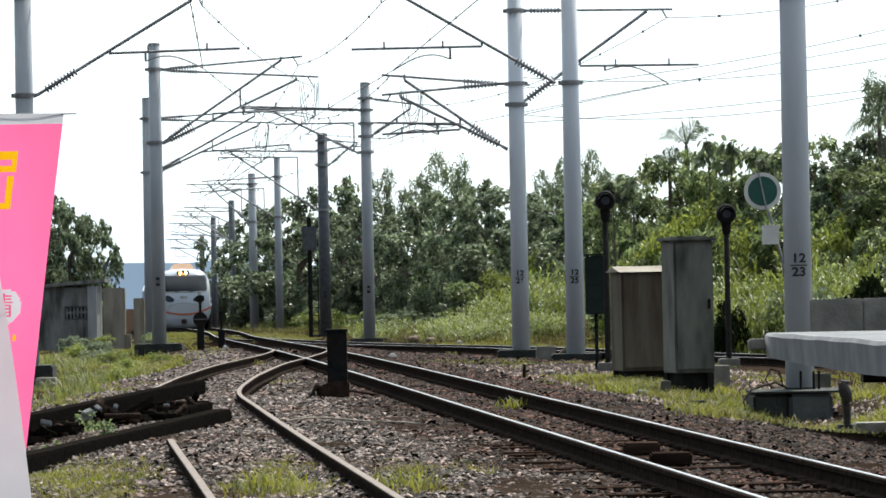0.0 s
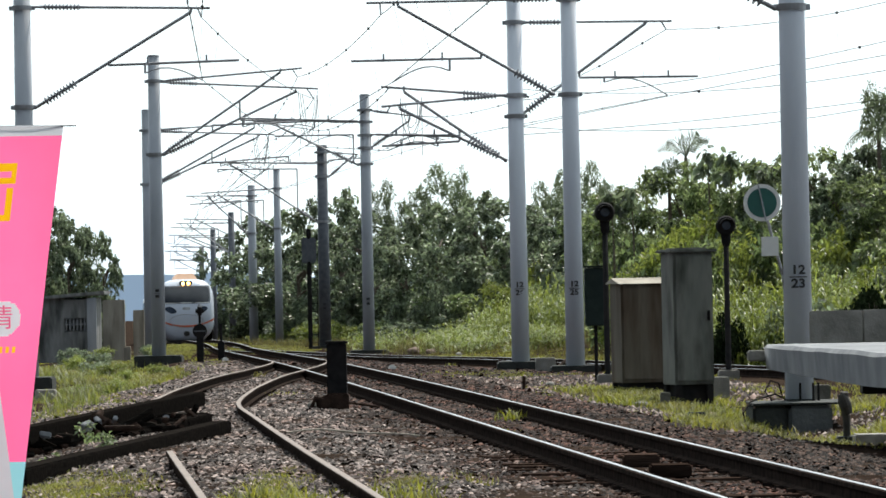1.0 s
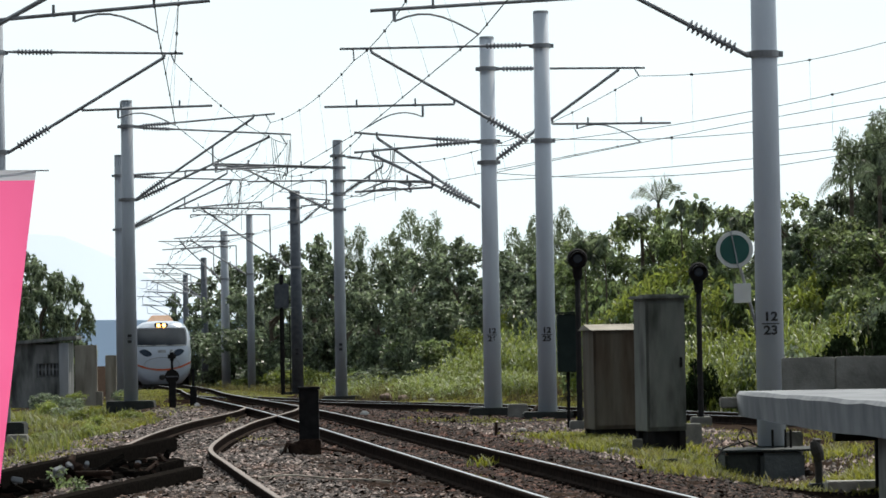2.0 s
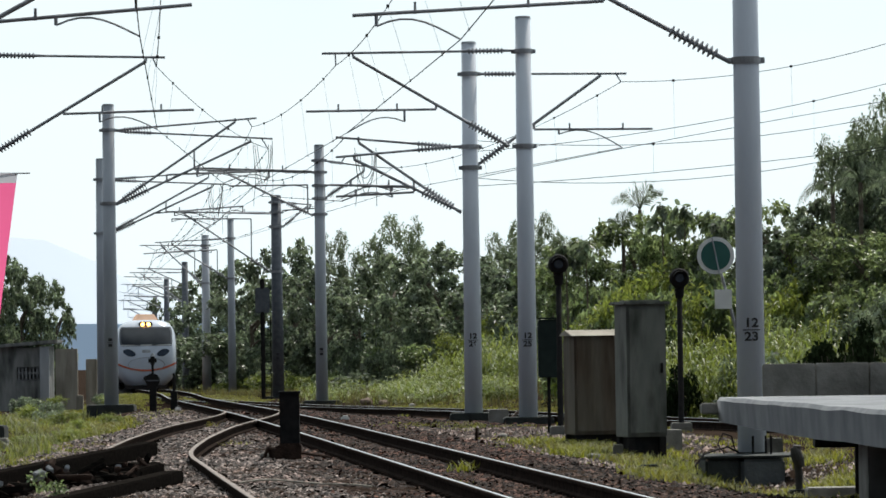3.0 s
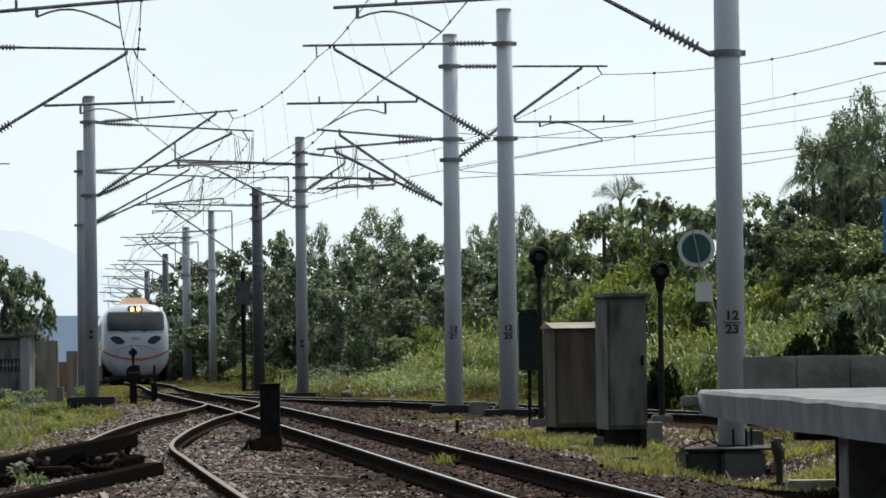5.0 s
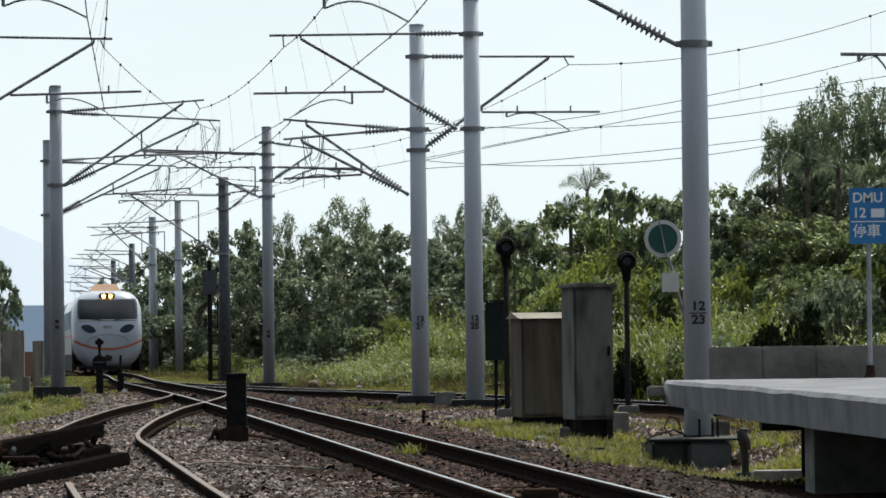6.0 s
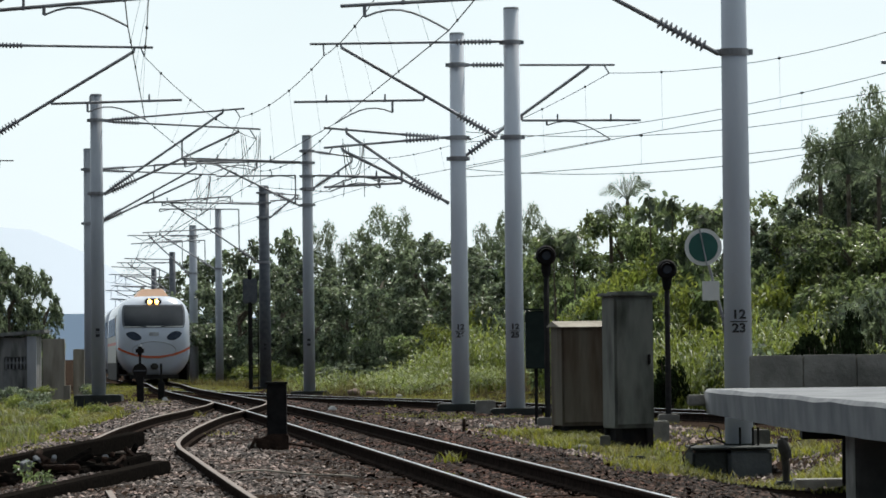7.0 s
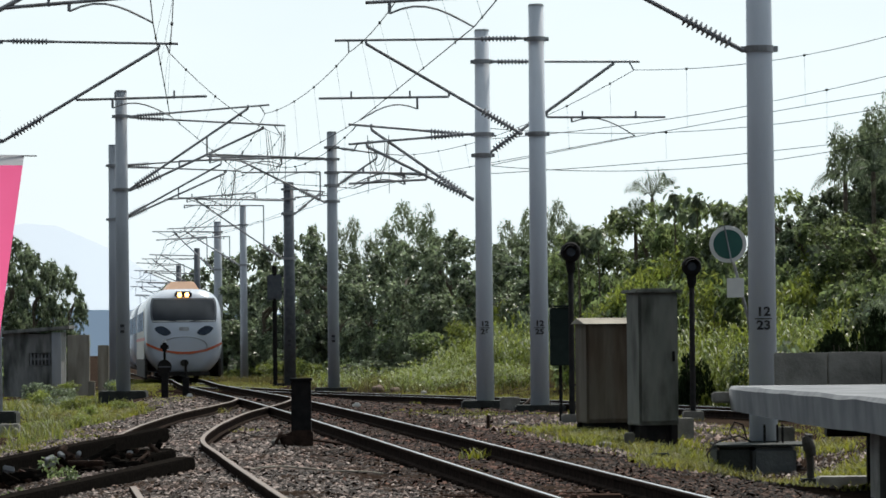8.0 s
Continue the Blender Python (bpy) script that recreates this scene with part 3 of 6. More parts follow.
# ---- trees and shrubs ----
def leaf_cloud(name, lobes, count, size, material, seed, slim=0.5, droop=0.3, per=9, spray=0.5):
    """Folded pointed leaves in rosettes at twig ends, over and inside rounded lobes (x, y, z, radius, height radius)."""
    r = np.random.RandomState(seed)
    w = np.array([l[3] ** 2 for l in lobes])
    twigs = count // per
    L = np.array(lobes)[r.choice(len(lobes), twigs, p=w / w.sum())]
    d = r.randn(twigs, 3)
    d[:, 2] += 0.25
    d /= np.linalg.norm(d, axis=1)[:, None]
    rad = 0.42 + 0.66 * r.rand(twigs) ** 0.65
    tip = L[:, :3] + d * rad[:, None] * np.stack((L[:, 3], L[:, 3], L[:, 4]), -1)
    big = 0.65 + 0.6 * r.rand(twigs)
    d, tip, big = (np.repeat(q, per, 0) for q in (d, tip, big))
    count = twigs * per
    out = d * 0.35 + r.randn(count, 3) * 0.75
    out[:, 2] -= droop
    out /= np.linalg.norm(out, axis=1)[:, None]
    c = tip + r.randn(count, 3) * size * spray * 0.5
    up = r.randn(count, 3) * 0.6 + np.array([0, 0, 1.0])
    side = np.cross(out, up)
    side /= np.linalg.norm(side, axis=1)[:, None] + 1e-6
    nor = np.cross(side, out)
    s = size * (big * (0.7 + 0.5 * r.rand(count)))[:, None]
    h = s * slim * 0.5
    sag = np.array([0, 0, 1.0]) * s
    L1, L2 = c + out * s * 0.3, c + out * s * 0.68 - sag * 0.04
    v = np.stack((c, L1 + side * h + nor * h * 0.35, L2 + side * h * 0.85 + nor * h * 0.3, c + out * s - sag * 0.16, L2 - side * h * 0.85 + nor * h * 0.3, L1 - side * h + nor * h * 0.35), 1).reshape(-1, 3)
    if size < 0.225:
        v = v.reshape(-1, 6, 3)
        v = np.stack((v[:, 0], 0.5 * (v[:, 1] + v[:, 2]), v[:, 3], 0.5 * (v[:, 4] + v[:, 5])), 1).reshape(-1, 3)
        i = 4 * np.arange(count)[:, None, None]
        f = np.array([(0, 1, 2), (0, 2, 3)])
        return from_arrays(name, v, (f[None] + i).reshape(-1, 3), material)
    i = 6 * np.arange(count)[:, None, None]
    f = np.array([(0, 1, 2), (0, 2, 3), (0, 3, 4), (0, 4, 5)])
    return from_arrays(name, v, (f[None] + i).reshape(-1, 3), material)


def trunk_bm(bm, base, top, r0, seed, limbs=7):
    q = random.Random(seed)
    pts = [Vector(base).lerp(Vector(top), k / 5) + Vector((q.uniform(-.1, .1), q.uniform(-.1, .1), 0)) * (k > 0) for k in range(6)]
    tube(bm, pts, [r0 * (1 - 0.14 * k) for k in range(6)], 8)
    for k in range(limbs):
        a = pts[2].lerp(pts[5], q.random())
        w = q.random() * 6.28
        n = Vector((math.cos(w), math.sin(w), 0.6 + 0.6 * q.random())) * (0.17 * pts[5].z * (0.6 + q.random()))
        tube(bm, [a, a + n * 0.5 + Vector((0, 0, 0.1)), a + n], [r0 * 0.45, r0 * 0.3, r0 * 0.1], 6)
    return bm


def make_tree(seed, height, width, count, size, material, slim, label, low=0.25):
    """A tree of unit pose: trunk with limbs, and a crown in parts."""
    q = random.Random(seed)
    t = empty("tree", pose(0, -500, -50), label, "tree", "trees along the line")
    part("trunk", trunk_bm(bmesh.new(), (0, 0, -0.4), (q.uniform(-.2, .2), 0, height * 0.66), 0.045 * height ** 0.8, seed), M_BARK, t)
    lobes = []
    for k in range(20):
        h = low + (0.94 - low) * (k + 0.5) / 20
        spread = width * (0.30 + 0.75 * math.sin(math.pi * min(1, (1 - h) * 1.1 + 0.12))) * 0.5
        w = q.random() * 6.28
        rr = width * q.uniform(0.11, 0.22) * (1.15 - 0.5 * h)
        lobes.append((math.cos(w) * spread * q.uniform(.4, 1.05), math.sin(w) * spread * q.uniform(.4, 1), height * h * q.uniform(0.93, 1.05), rr, rr * q.uniform(0.6, 0.95)))
    lobes.append((0, 0, height * 0.93, width * 0.15, height * 0.08))
    ob = new("crown", leaf_cloud("crown", lobes, count, size, material, seed, slim))
    ob.parent = t
    return t


def make_shrub(seed, material, size, slim, label, count=2500):
    q = random.Random(seed)
    t = empty("shrub", pose(0, -500, -50), label, "shrub", "shrubs on the bank")
    for k in range(3):
        w = q.random() * 6.28
        part("stem", tube(bmesh.new(), [(0.1 * math.cos(w), 0.1 * math.sin(w), -0.2), (0.35 * math.cos(w), 0.35 * math.sin(w), 0.9), (0.5 * math.cos(w), 0.5 * math.sin(w), 1.6)], [0.035, 0.025, 0.01], 5), M_BARK, t)
    lobes = [(q.uniform(-.75, .75), q.uniform(-.75, .75), q.uniform(0.25, 1.6), q.uniform(.35, .6), q.uniform(.3, .5)) for k in range(9)]
    ob = new("foliage", leaf_cloud("foliage", lobes, count, size, material, seed, slim))
    ob.parent = t
    return t


T_BROAD = make_tree(11, 6, 4.6, 8000, 0.22, M_LEAF, 0.6, "broad-leaved green tree with glossy leaves on the bank", 0.1)
T_FINE = make_tree(12, 6, 4.2, 7400, 0.2, M_LEAF_FEATHER, 0.34, "slender tree with fine feathery leaves and open crown", 0.34)
T_DARK = make_tree(13, 6, 4.4, 7800, 0.22, M_LEAF_DARK, 0.68, "dense dark green tree beside the railway", 0.08)
S_BROAD = make_shrub(21, M_LEAF, 0.17, 0.6, "dense shrub with large glossy dark green leaves", 2300)
S_YELLOW = make_shrub(22, M_LEAF_YELLOW, 0.21, 0.36, "sunlit yellow-green shrub on the grassy bank", 1700)
S_DARK = make_shrub(24, M_LEAF_DARK, 0.2, 0.5, "low dark green bush with glossy leaves", 1900)
S_SHADE = make_shrub(25, M_LEAF_SHADE, 0.17, 0.6, "dense bush with shade put into its near-black leaf colour", 3200)


def make_reeds(seed, label):
    """A clump of tall arching reed leaves on leafy stalks."""
    r = np.random.RandomState(seed)
    t = empty("reed_clump", pose(0, -500, -50), label, "reeds", "reed clumps on the bank")
    n = 340
    stalk = r.randint(0, 60, n)
    sx, sy, sh = r.randn(60) * 0.45, r.randn(60) * 0.45, 0.55 + 0.75 * r.rand(60)
    up = r.rand(n) ** 0.8
    x0, y0, z0 = sx[stalk], sy[stalk], up * sh[stalk] * 1.25 - 0.1
    a = r.rand(n) * 6.28
    dx, dy = np.cos(a), np.sin(a)
    ln = (0.35 + 0.45 * r.rand(n)) * (1.1 - 0.35 * up)
    el = np.radians(38 + 42 * r.rand(n))
    w = 0.014 + 0.012 * r.rand(n)
    pts = []
    for s, wid in ((0.0, 0.6), (0.35, 1.0), (0.7, 0.7), (1.0, 0.06)):
        out, rise = ln * s * np.cos(el), ln * (s * np.sin(el) - 0.62 * s * s)
        cx, cy, cz = x0 + dx * out * 1.3, y0 + dy * out * 1.3, z0 + rise
        pts += [np.stack((cx - dy * w * wid, cy + dx * w * wid, cz), -1), np.stack((cx + dy * w * wid, cy - dx * w * wid, cz), -1)]
    v = np.stack(pts, 1).reshape(-1, 3)
    f = np.array([(0, 1, 3, 2), (2, 3, 5, 4), (4, 5, 7, 6)])
    faces = (f[None] + 8 * np.arange(n)[:, None, None]).reshape(-1, 4)
    ob = new("foliage", from_arrays("foliage", v, faces, M_LEAF_YELLOW))
    ob.parent = t
    return t


S_REED = make_reeds(41, "tall sunlit yellow-green reeds with arching leaves on the bank")

PLANTED = set()


def plant(proto, x, y, height, width, unit_h, unit_w, turn):
    m = pose(x, y, gz(x, y) - 0.1, 0, 0, turn)
    o = proto
    if proto.name in PLANTED:
        o = copy_thing(proto, m)
    else:
        PLANTED.add(proto.name)
        o.matrix_basis = m
    k = (height + 0.1) / unit_h
    o.scale = (width / unit_w, width / unit_w, k)
    return o


# (kind, x, y, top, width)
TREES = [
    (T_DARK, -14.6, 262, 5.1, 3.7), (T_DARK, -11.6, 240, 6.0, 5.1), (T_DARK, -9.0, 225, 6.0, 5.3), (T_DARK, -6.7, 215, 6.4, 4.6), (T_DARK, -4.9, 205, 6.6, 3.9), (T_DARK, -10.0, 215, 4.2, 5.0),
    (T_DARK, -7.3, 200, 4.3, 5.1), (T_DARK, -5.0, 190, 4.5, 4.9), (T_FINE, -2.6, 185, 6.5, 2.4), (T_DARK, -3.2, 178, 4.9, 3.8), (T_DARK, -1.5, 170, 4.3, 3.9), (T_FINE, -0.1, 172, 6.8, 3.2),
    (T_FINE, 0.6, 173, 6.1, 2.3), (T_DARK, -0.3, 165, 4.9, 4.2), (T_DARK, 0.9, 160, 4.7, 3.8), (T_DARK, 1.8, 158, 5.2, 3.6), (T_DARK, 2.4, 152, 4.7, 3.6), (T_FINE, 4.0, 158, 5.6, 2.3),
    (T_FINE, 4.9, 160, 6.1, 2.3), (T_FINE, 6.1, 162, 6.5, 2.3), (T_DARK, 3.4, 146, 4.4, 3.6), (T_DARK, 4.5, 140, 4.3, 3.6), (T_BROAD, 5.3, 132, 4.5, 2.7), (T_BROAD, 5.7, 124, 4.4, 2.7),
    (T_BROAD, 6.1, 116, 4.6, 2.7), (T_BROAD, 6.7, 110, 4.8, 2.7), (T_BROAD, 7.4, 108, 4.9, 2.7), (T_BROAD, 7.9, 106, 4.8, 2.7), (T_BROAD, 8.4, 104, 4.6, 2.7), (T_DARK, 8.9, 102, 4.6, 2.7),
    (T_BROAD, 9.6, 100, 4.8, 2.7), (T_DARK, 10.2, 99, 4.5, 2.7), (T_FINE, 11.7, 98, 6.7, 2.3), (T_FINE, 12.1, 97, 7.2, 2.3), (T_FINE, 13.3, 98, 7.0, 2.3), (T_FINE, 11.5, 99, 6.4, 2.3),
    (T_FINE, 12.2, 100, 6.4, 2.7), (T_DARK, 13.2, 99, 6.3, 2.7), (T_DARK, 11.4, 97, 5.2, 2.7), (T_DARK, 11.9, 95, 5.0, 2.7), (T_BROAD, 10.3, 94, 4.0, 2.7), (T_BROAD, 11.0, 92, 3.8, 2.7),
    (T_BROAD, 11.7, 90, 3.7, 2.7), (T_FINE, 13.2, 92, 5.6, 2.7), (T_BROAD, 12.3, 86, 3.5, 2.7),
    (T_DARK, -15.3, 152, 5.1, 2.8), (T_DARK, -14.9, 154, 4.7, 2.6), (T_DARK, -13.7, 153, 4.0, 2.0), (T_DARK, -16.2, 153, 5.0, 3.0), (T_DARK, -14.2, 150, 4.3, 2.2), (T_DARK, -12.9, 150, 3.8, 1.9), (T_DARK, -17.4, 150, 5.4, 3.6), (T_DARK, -16.6, 146, 4.6, 3.0),
    (T_DARK, 14.2, 90, 6.0, 4.2), (T_BROAD, 13.4, 84, 4.0, 3.6), (T_DARK, -1.5, 195, 4.3, 4.5), (T_DARK, 1.0, 192, 4.2, 4.5), (T_DARK, 3.5, 188, 4.0, 4.5), (T_DARK, 5.6, 172, 4.0, 4.2), (T_DARK, 7.6, 140, 3.9, 3.6), (T_DARK, -4.6, 210, 4.6, 4.6),
]
for k, (proto, x, y, top, width) in enumerate(TREES):
    plant(proto, x, y, top - gz(x, y), width, 6.0, {T_BROAD: 4.6, T_FINE: 4.2, T_DARK: 4.4}[proto], 67 * k % 360)

BANK = spline([(14.5, 66), (10.4, 74), (7.6, 82), (6.9, 92), (6.4, 102), (5.6, 118), (4.6, 134), (1.6, 148), (-1.6, 160), (-5, 182), (-9, 205), (-13, 236)], 2.8)
q = random.Random(31)
for k, p in enumerate(BANK):
    kk = 1.0 if p.y < 150 else 1.2
    if p.y > 144:
        rows = ((0.2, 0.8, (S_DARK, S_YELLOW, S_BROAD)), (1.6, 1.8, (S_DARK, S_BROAD, S_DARK)), (3.2, 2.6, (S_BROAD, S_DARK)), (5.4, 3.3, (S_BROAD, S_DARK)))
    elif p.y < 80:
        rows = ((0.2, 0.8, (S_REED,)), (1.6, 1.2, (S_REED,)), (3.2, 1.5, (S_REED, S_YELLOW)))
    else:
        rows = ((0.2, 0.9, (S_REED, S_YELLOW, S_REED, S_DARK)), (1.6, 1.7, (S_REED, S_BROAD, S_YELLOW)), (3.2, 2.4, (S_BROAD, S_YELLOW, S_BROAD, S_DARK)), (5.4, 3.2, (S_BROAD, S_DARK, S_BROAD)))
    for row, (off, h, kinds) in enumerate(rows):
        if (row == 0 and k % 2) or (row == 3 and (k % 2 or p.y > 175)):
            continue
        x, y = p.x + off * 0.9 + q.uniform(-.7, .7), p.y + off * 0.6 + q.uniform(-.9, .9)
        plant(q.choice(kinds), x, y, h * kk * q.uniform(.7, 1.25), 1.9 * kk * q.uniform(.75, 1.25), 2.1, 2.4, q.uniform(0, 360))
for x, y, h, w in ((4.9, 124, 1.5, 1.5), (4.4, 128, 1.9, 1.7), (5.0, 130, 1.8, 1.8), (3.9, 133, 1.6, 1.6), (4.6, 136, 2.1, 1.8), (3.1, 138, 1.7, 1.7), (2.2, 142, 1.8, 1.8), (3.6, 141, 2.2, 1.9), (5.3, 120, 1.3, 1.4), (7.2, 79, 1.6, 1.6), (6.6, 82, 1.8, 1.6), (5.9, 88, 1.7, 1.6), (6.2, 96, 2.0, 1.8), (-15, 138, 2.6, 2.6), (-17, 136, 3.0, 3.0), (-13.6, 142, 2.2, 2.2), (-12.2, 140, 2.0, 1.8), (-18.5, 130, 2.6, 2.8)):
    plant(q.choice((S_YELLOW, S_DARK, S_BROAD)), x, y, h, w, 2.1, 2.4, q.uniform(0, 360))

# near-black bushes that stand in for the shade behind the second signal
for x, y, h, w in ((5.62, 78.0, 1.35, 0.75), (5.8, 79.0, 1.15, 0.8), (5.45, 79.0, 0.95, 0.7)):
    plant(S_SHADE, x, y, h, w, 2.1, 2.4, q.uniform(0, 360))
for k, (x, y, h) in enumerate(((4.3, 101, 2.3), (4.9, 103, 2.8), (5.5, 100, 2.5), (6.1, 101, 2.9), (6.6, 99, 2.6), (7.1, 98, 2.9), (7.7, 97, 2.7), (8.3, 96, 2.9), (5.2, 106, 3.3), (6.4, 104, 3.4), (7.4, 102, 3.3), (9.0, 95, 2.7), (9.7, 93, 2.5), (10.5, 90, 2.4), (11.2, 88, 2.4), (11.9, 86, 2.3))):
    plant((S_YELLOW, S_BROAD, S_BROAD)[k % 3], x, y, h, 2.2, 2.1, 2.4, 41 * k % 360)
# weedy clumps on the verge beside the siding
for k, (x, y, h) in enumerate(((-6.9, 84, 0.34), (-7.6, 90, 0.42), (-8.4, 96, 0.4), (-9.2, 101, 0.5), (-6.3, 88, 0.3), (-9.8, 112, 0.5), (-8.8, 118, 0.5), (-10.6, 121, 0.6), (-9.3, 125, 0.55), (-7.2, 78, 0.3), (-5.6, 70, 0.25), (-11.6, 124, 0.6))):
    plant((S_YELLOW, S_YELLOW, S_DARK)[k % 3], x, y, h, 0.75 + 0.1 * (k % 4), 2.1, 2.4, 53 * k % 360)
# reeds at the foot of the bank, and near-black bushes as painted shade behind the low wall
for x, y, h, w, n in ((1.5, 118, 0.7, 2.4, 9), (3.4, 112, 0.8, 1.5, 7), (-0.6, 128, 0.6, 2.4, 4), (1.0, 126, 0.9, 2.2, 6), (2.4, 127, 1.4, 2.0, 9), (3.6, 124, 1.7, 2.2, 9), (-2.2, 140, 0.8, 2.4, 4), (6.3, 80, 1.5, 1.3, 7), (7.2, 84, 2.2, 1.6, 7), (8.4, 84, 1.9, 1.6, 6), (5.6, 92, 1.6, 1.6, 6), (10.6, 80, 1.3, 1.2, 4)):
    for k in range(n):
        plant(S_REED, x + q.gauss(0, 0.45) * w, y + q.gauss(0, 1.0) * w, h * q.uniform(.65, 1.2), 1.5 * q.uniform(.8, 1.3), 1.55, 1.9, q.uniform(0, 360))
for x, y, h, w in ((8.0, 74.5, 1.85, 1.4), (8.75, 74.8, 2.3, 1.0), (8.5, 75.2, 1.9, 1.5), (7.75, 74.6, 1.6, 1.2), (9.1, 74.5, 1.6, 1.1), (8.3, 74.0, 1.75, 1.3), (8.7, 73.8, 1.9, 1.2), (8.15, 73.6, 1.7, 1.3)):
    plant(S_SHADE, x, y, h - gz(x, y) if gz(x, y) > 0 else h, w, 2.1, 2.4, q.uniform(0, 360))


def palm(x, y, height, spread, fronds, seed, low=30, sag=0.5):
    """A palm: ringed trunk and a fan of arched fronds, each with narrow leaflets."""
    r = random.Random(seed)
    z = gz(x, y)
    t = empty("palm", pose(x, y, z), "slim palm with arching feathery fronds above the bushes", "palm", "palms on the bank")
    part("trunk", lathe(bmesh.new(), (0, 0, -0.2), (0, 0, height), [(k / 24, 0.05 + 0.008 * (k % 2)) for k in range(25)]), M_BARK, t)
    for k in range(fronds):
        w = k / fronds * 6.28 + r.uniform(-.3, .3)
        el = radians(r.uniform(low, 78))
        bm = bmesh.new()
        pts = []
        for s in np.linspace(0, 1, 9):
            h = spread * s * math.cos(el)
            pts.append(Vector((math.cos(w) * h, math.sin(w) * h, height + spread * (s * math.sin(el) - sag * s * s * math.cos(el) - 0.6 * sag * s ** 3))))
        tube(bm, pts, [0.014 - 0.0013 * i for i in range(9)], 5)
        for i in range(5, 36, 2):
            s = i / 36 * 8
            p0 = pts[int(s)].lerp(pts[min(int(s) + 1, 8)], s % 1)
            d = (pts[min(int(s) + 1, 8)] - pts[int(s)]).normalized()
            side = d.cross(Vector((math.sin(w), -math.cos(w), 0.4))).normalized()
            side = d.cross(Vector((0, 0, 1))).normalized() if side.length < 0.5 else side
            ln = spread * 0.24 * math.sin(math.pi * (0.15 + 0.75 * i / 36))
            for sg in (-1, 1):
                tip = p0 + (side * sg * 0.45 + d * 0.65 + Vector((0, 0, -0.5))).normalized() * ln
                mid = p0.lerp(tip, 0.5) + Vector((0, 0, 0.02))
                a, b, c, e = (bm.verts.new(v) for v in (p0, mid + d * 0.017, tip, mid - d * 0.017))
                bm.faces.new((a, b, c, e))
        part("frond", bm, M_LEAF_DARK, t)
    return t


for x, y, head, spread, fronds, seed, low, sag in ((6.82, 110, 4.95, 1.35, 9, 3, 42, 0.5), (6.35, 110, 4.45, 0.8, 9, 8, 30, 0.5), (10.65, 96, 5.0, 1.0, 11, 4, 15, 0.6),
                                                  (11.1, 94, 5.0, 1.1, 12, 5, 15, 0.6), (11.7, 93, 4.9, 1.0, 10, 7, 20, 0.6)):
    palm(x, y, head - gz(x, y), spread, fronds, seed, low, sag)


def leafy_stem(x, y, top, seed):
    """A bare stem that ends in a tuft of large drooping leaves."""
    z = gz(x, y)
    h = top - z
    t = empty("leafy_stem", pose(x, y, z), "tall thin stem with a tuft of large drooping leaves", "plant", "leafy stems on the bank")
    part("stem", tube(bmesh.new(), [(0, 0, -0.2), (0.05, 0, h * 0.5), (0, 0, h - 0.12)], [0.035, 0.028, 0.014], 6), M_BARK, t)
    for k, (dz, n) in enumerate(((-0.16, 27), (-0.5, 27))):
        ob = new("leaf_tuft", leaf_cloud("leaf_tuft", [(0, 0, h + dz, 0.1 + 0.1 * k, 0.1)], n, 0.27, M_LEAF_DARK, seed + k, 0.5, 0.9))
        ob.parent = t
    return t


for k, (x, top) in enumerate(((7.02, 4.97), (7.61, 4.89), (8.31, 4.67), (5.0, 4.06), (4.47, 3.94))):
    leafy_stem(x, 104, top, 80 + 3 * k)


# ---- overhead line ----
def lettering(name, text, size, parent, m, material, wrap=0.0, bold=0.0, align="CENTER"):
    """Flat letters of the built-in font; wrap bends them round a post of that radius. Local x right, y up, facing +z."""
    cu = bpy.data.curves.new(name, "FONT")
    cu.body, cu.size, cu.align_x, cu.align_y, cu.offset = text, size, align, "CENTER", bold
    tmp = new(name, cu)
    me = bpy.data.meshes.new_from_object(tmp.evaluated_get(bpy.context.evaluated_depsgraph_get()))
    bpy.data.objects.remove(tmp)
    if wrap:
        for v in me.vertices:
            a = max(-1.4, min(1.4, 1.2 * v.co.x / wrap))
            v.co = Vector((wrap * math.sin(a), v.co.y, wrap * math.cos(a)))
    me.materials.clear()
    me.materials.append(material)
    ob = new(name, me)
    ob.parent = parent
    ob.matrix_basis = m
    return ob


def insulator(parent, a, b, y, share_from, share_to, r=0.062):
    """A ribbed insulator on the stretch of a bar from a to b, both (x, z)."""
    A, B = Vector((a[0], y, a[1])), Vector((b[0], y, b[1]))
    P, Q = A.lerp(B, share_from), A.lerp(B, share_to)
    prof = [(0, 0.03), (0.08, 0.03)]
    n = 10
    for k in range(n):
        s = 0.1 + 0.8 * k / n
        prof += [(s, 0.03), (s + 0.02, r), (s + 0.04, r), (s + 0.055, 0.03)]
    prof += [(0.92, 0.03), (1, 0.03)]
    part("insulator", lathe(bmesh.new(), P, Q, prof, 10), M_INSUL, parent, smooth=False)


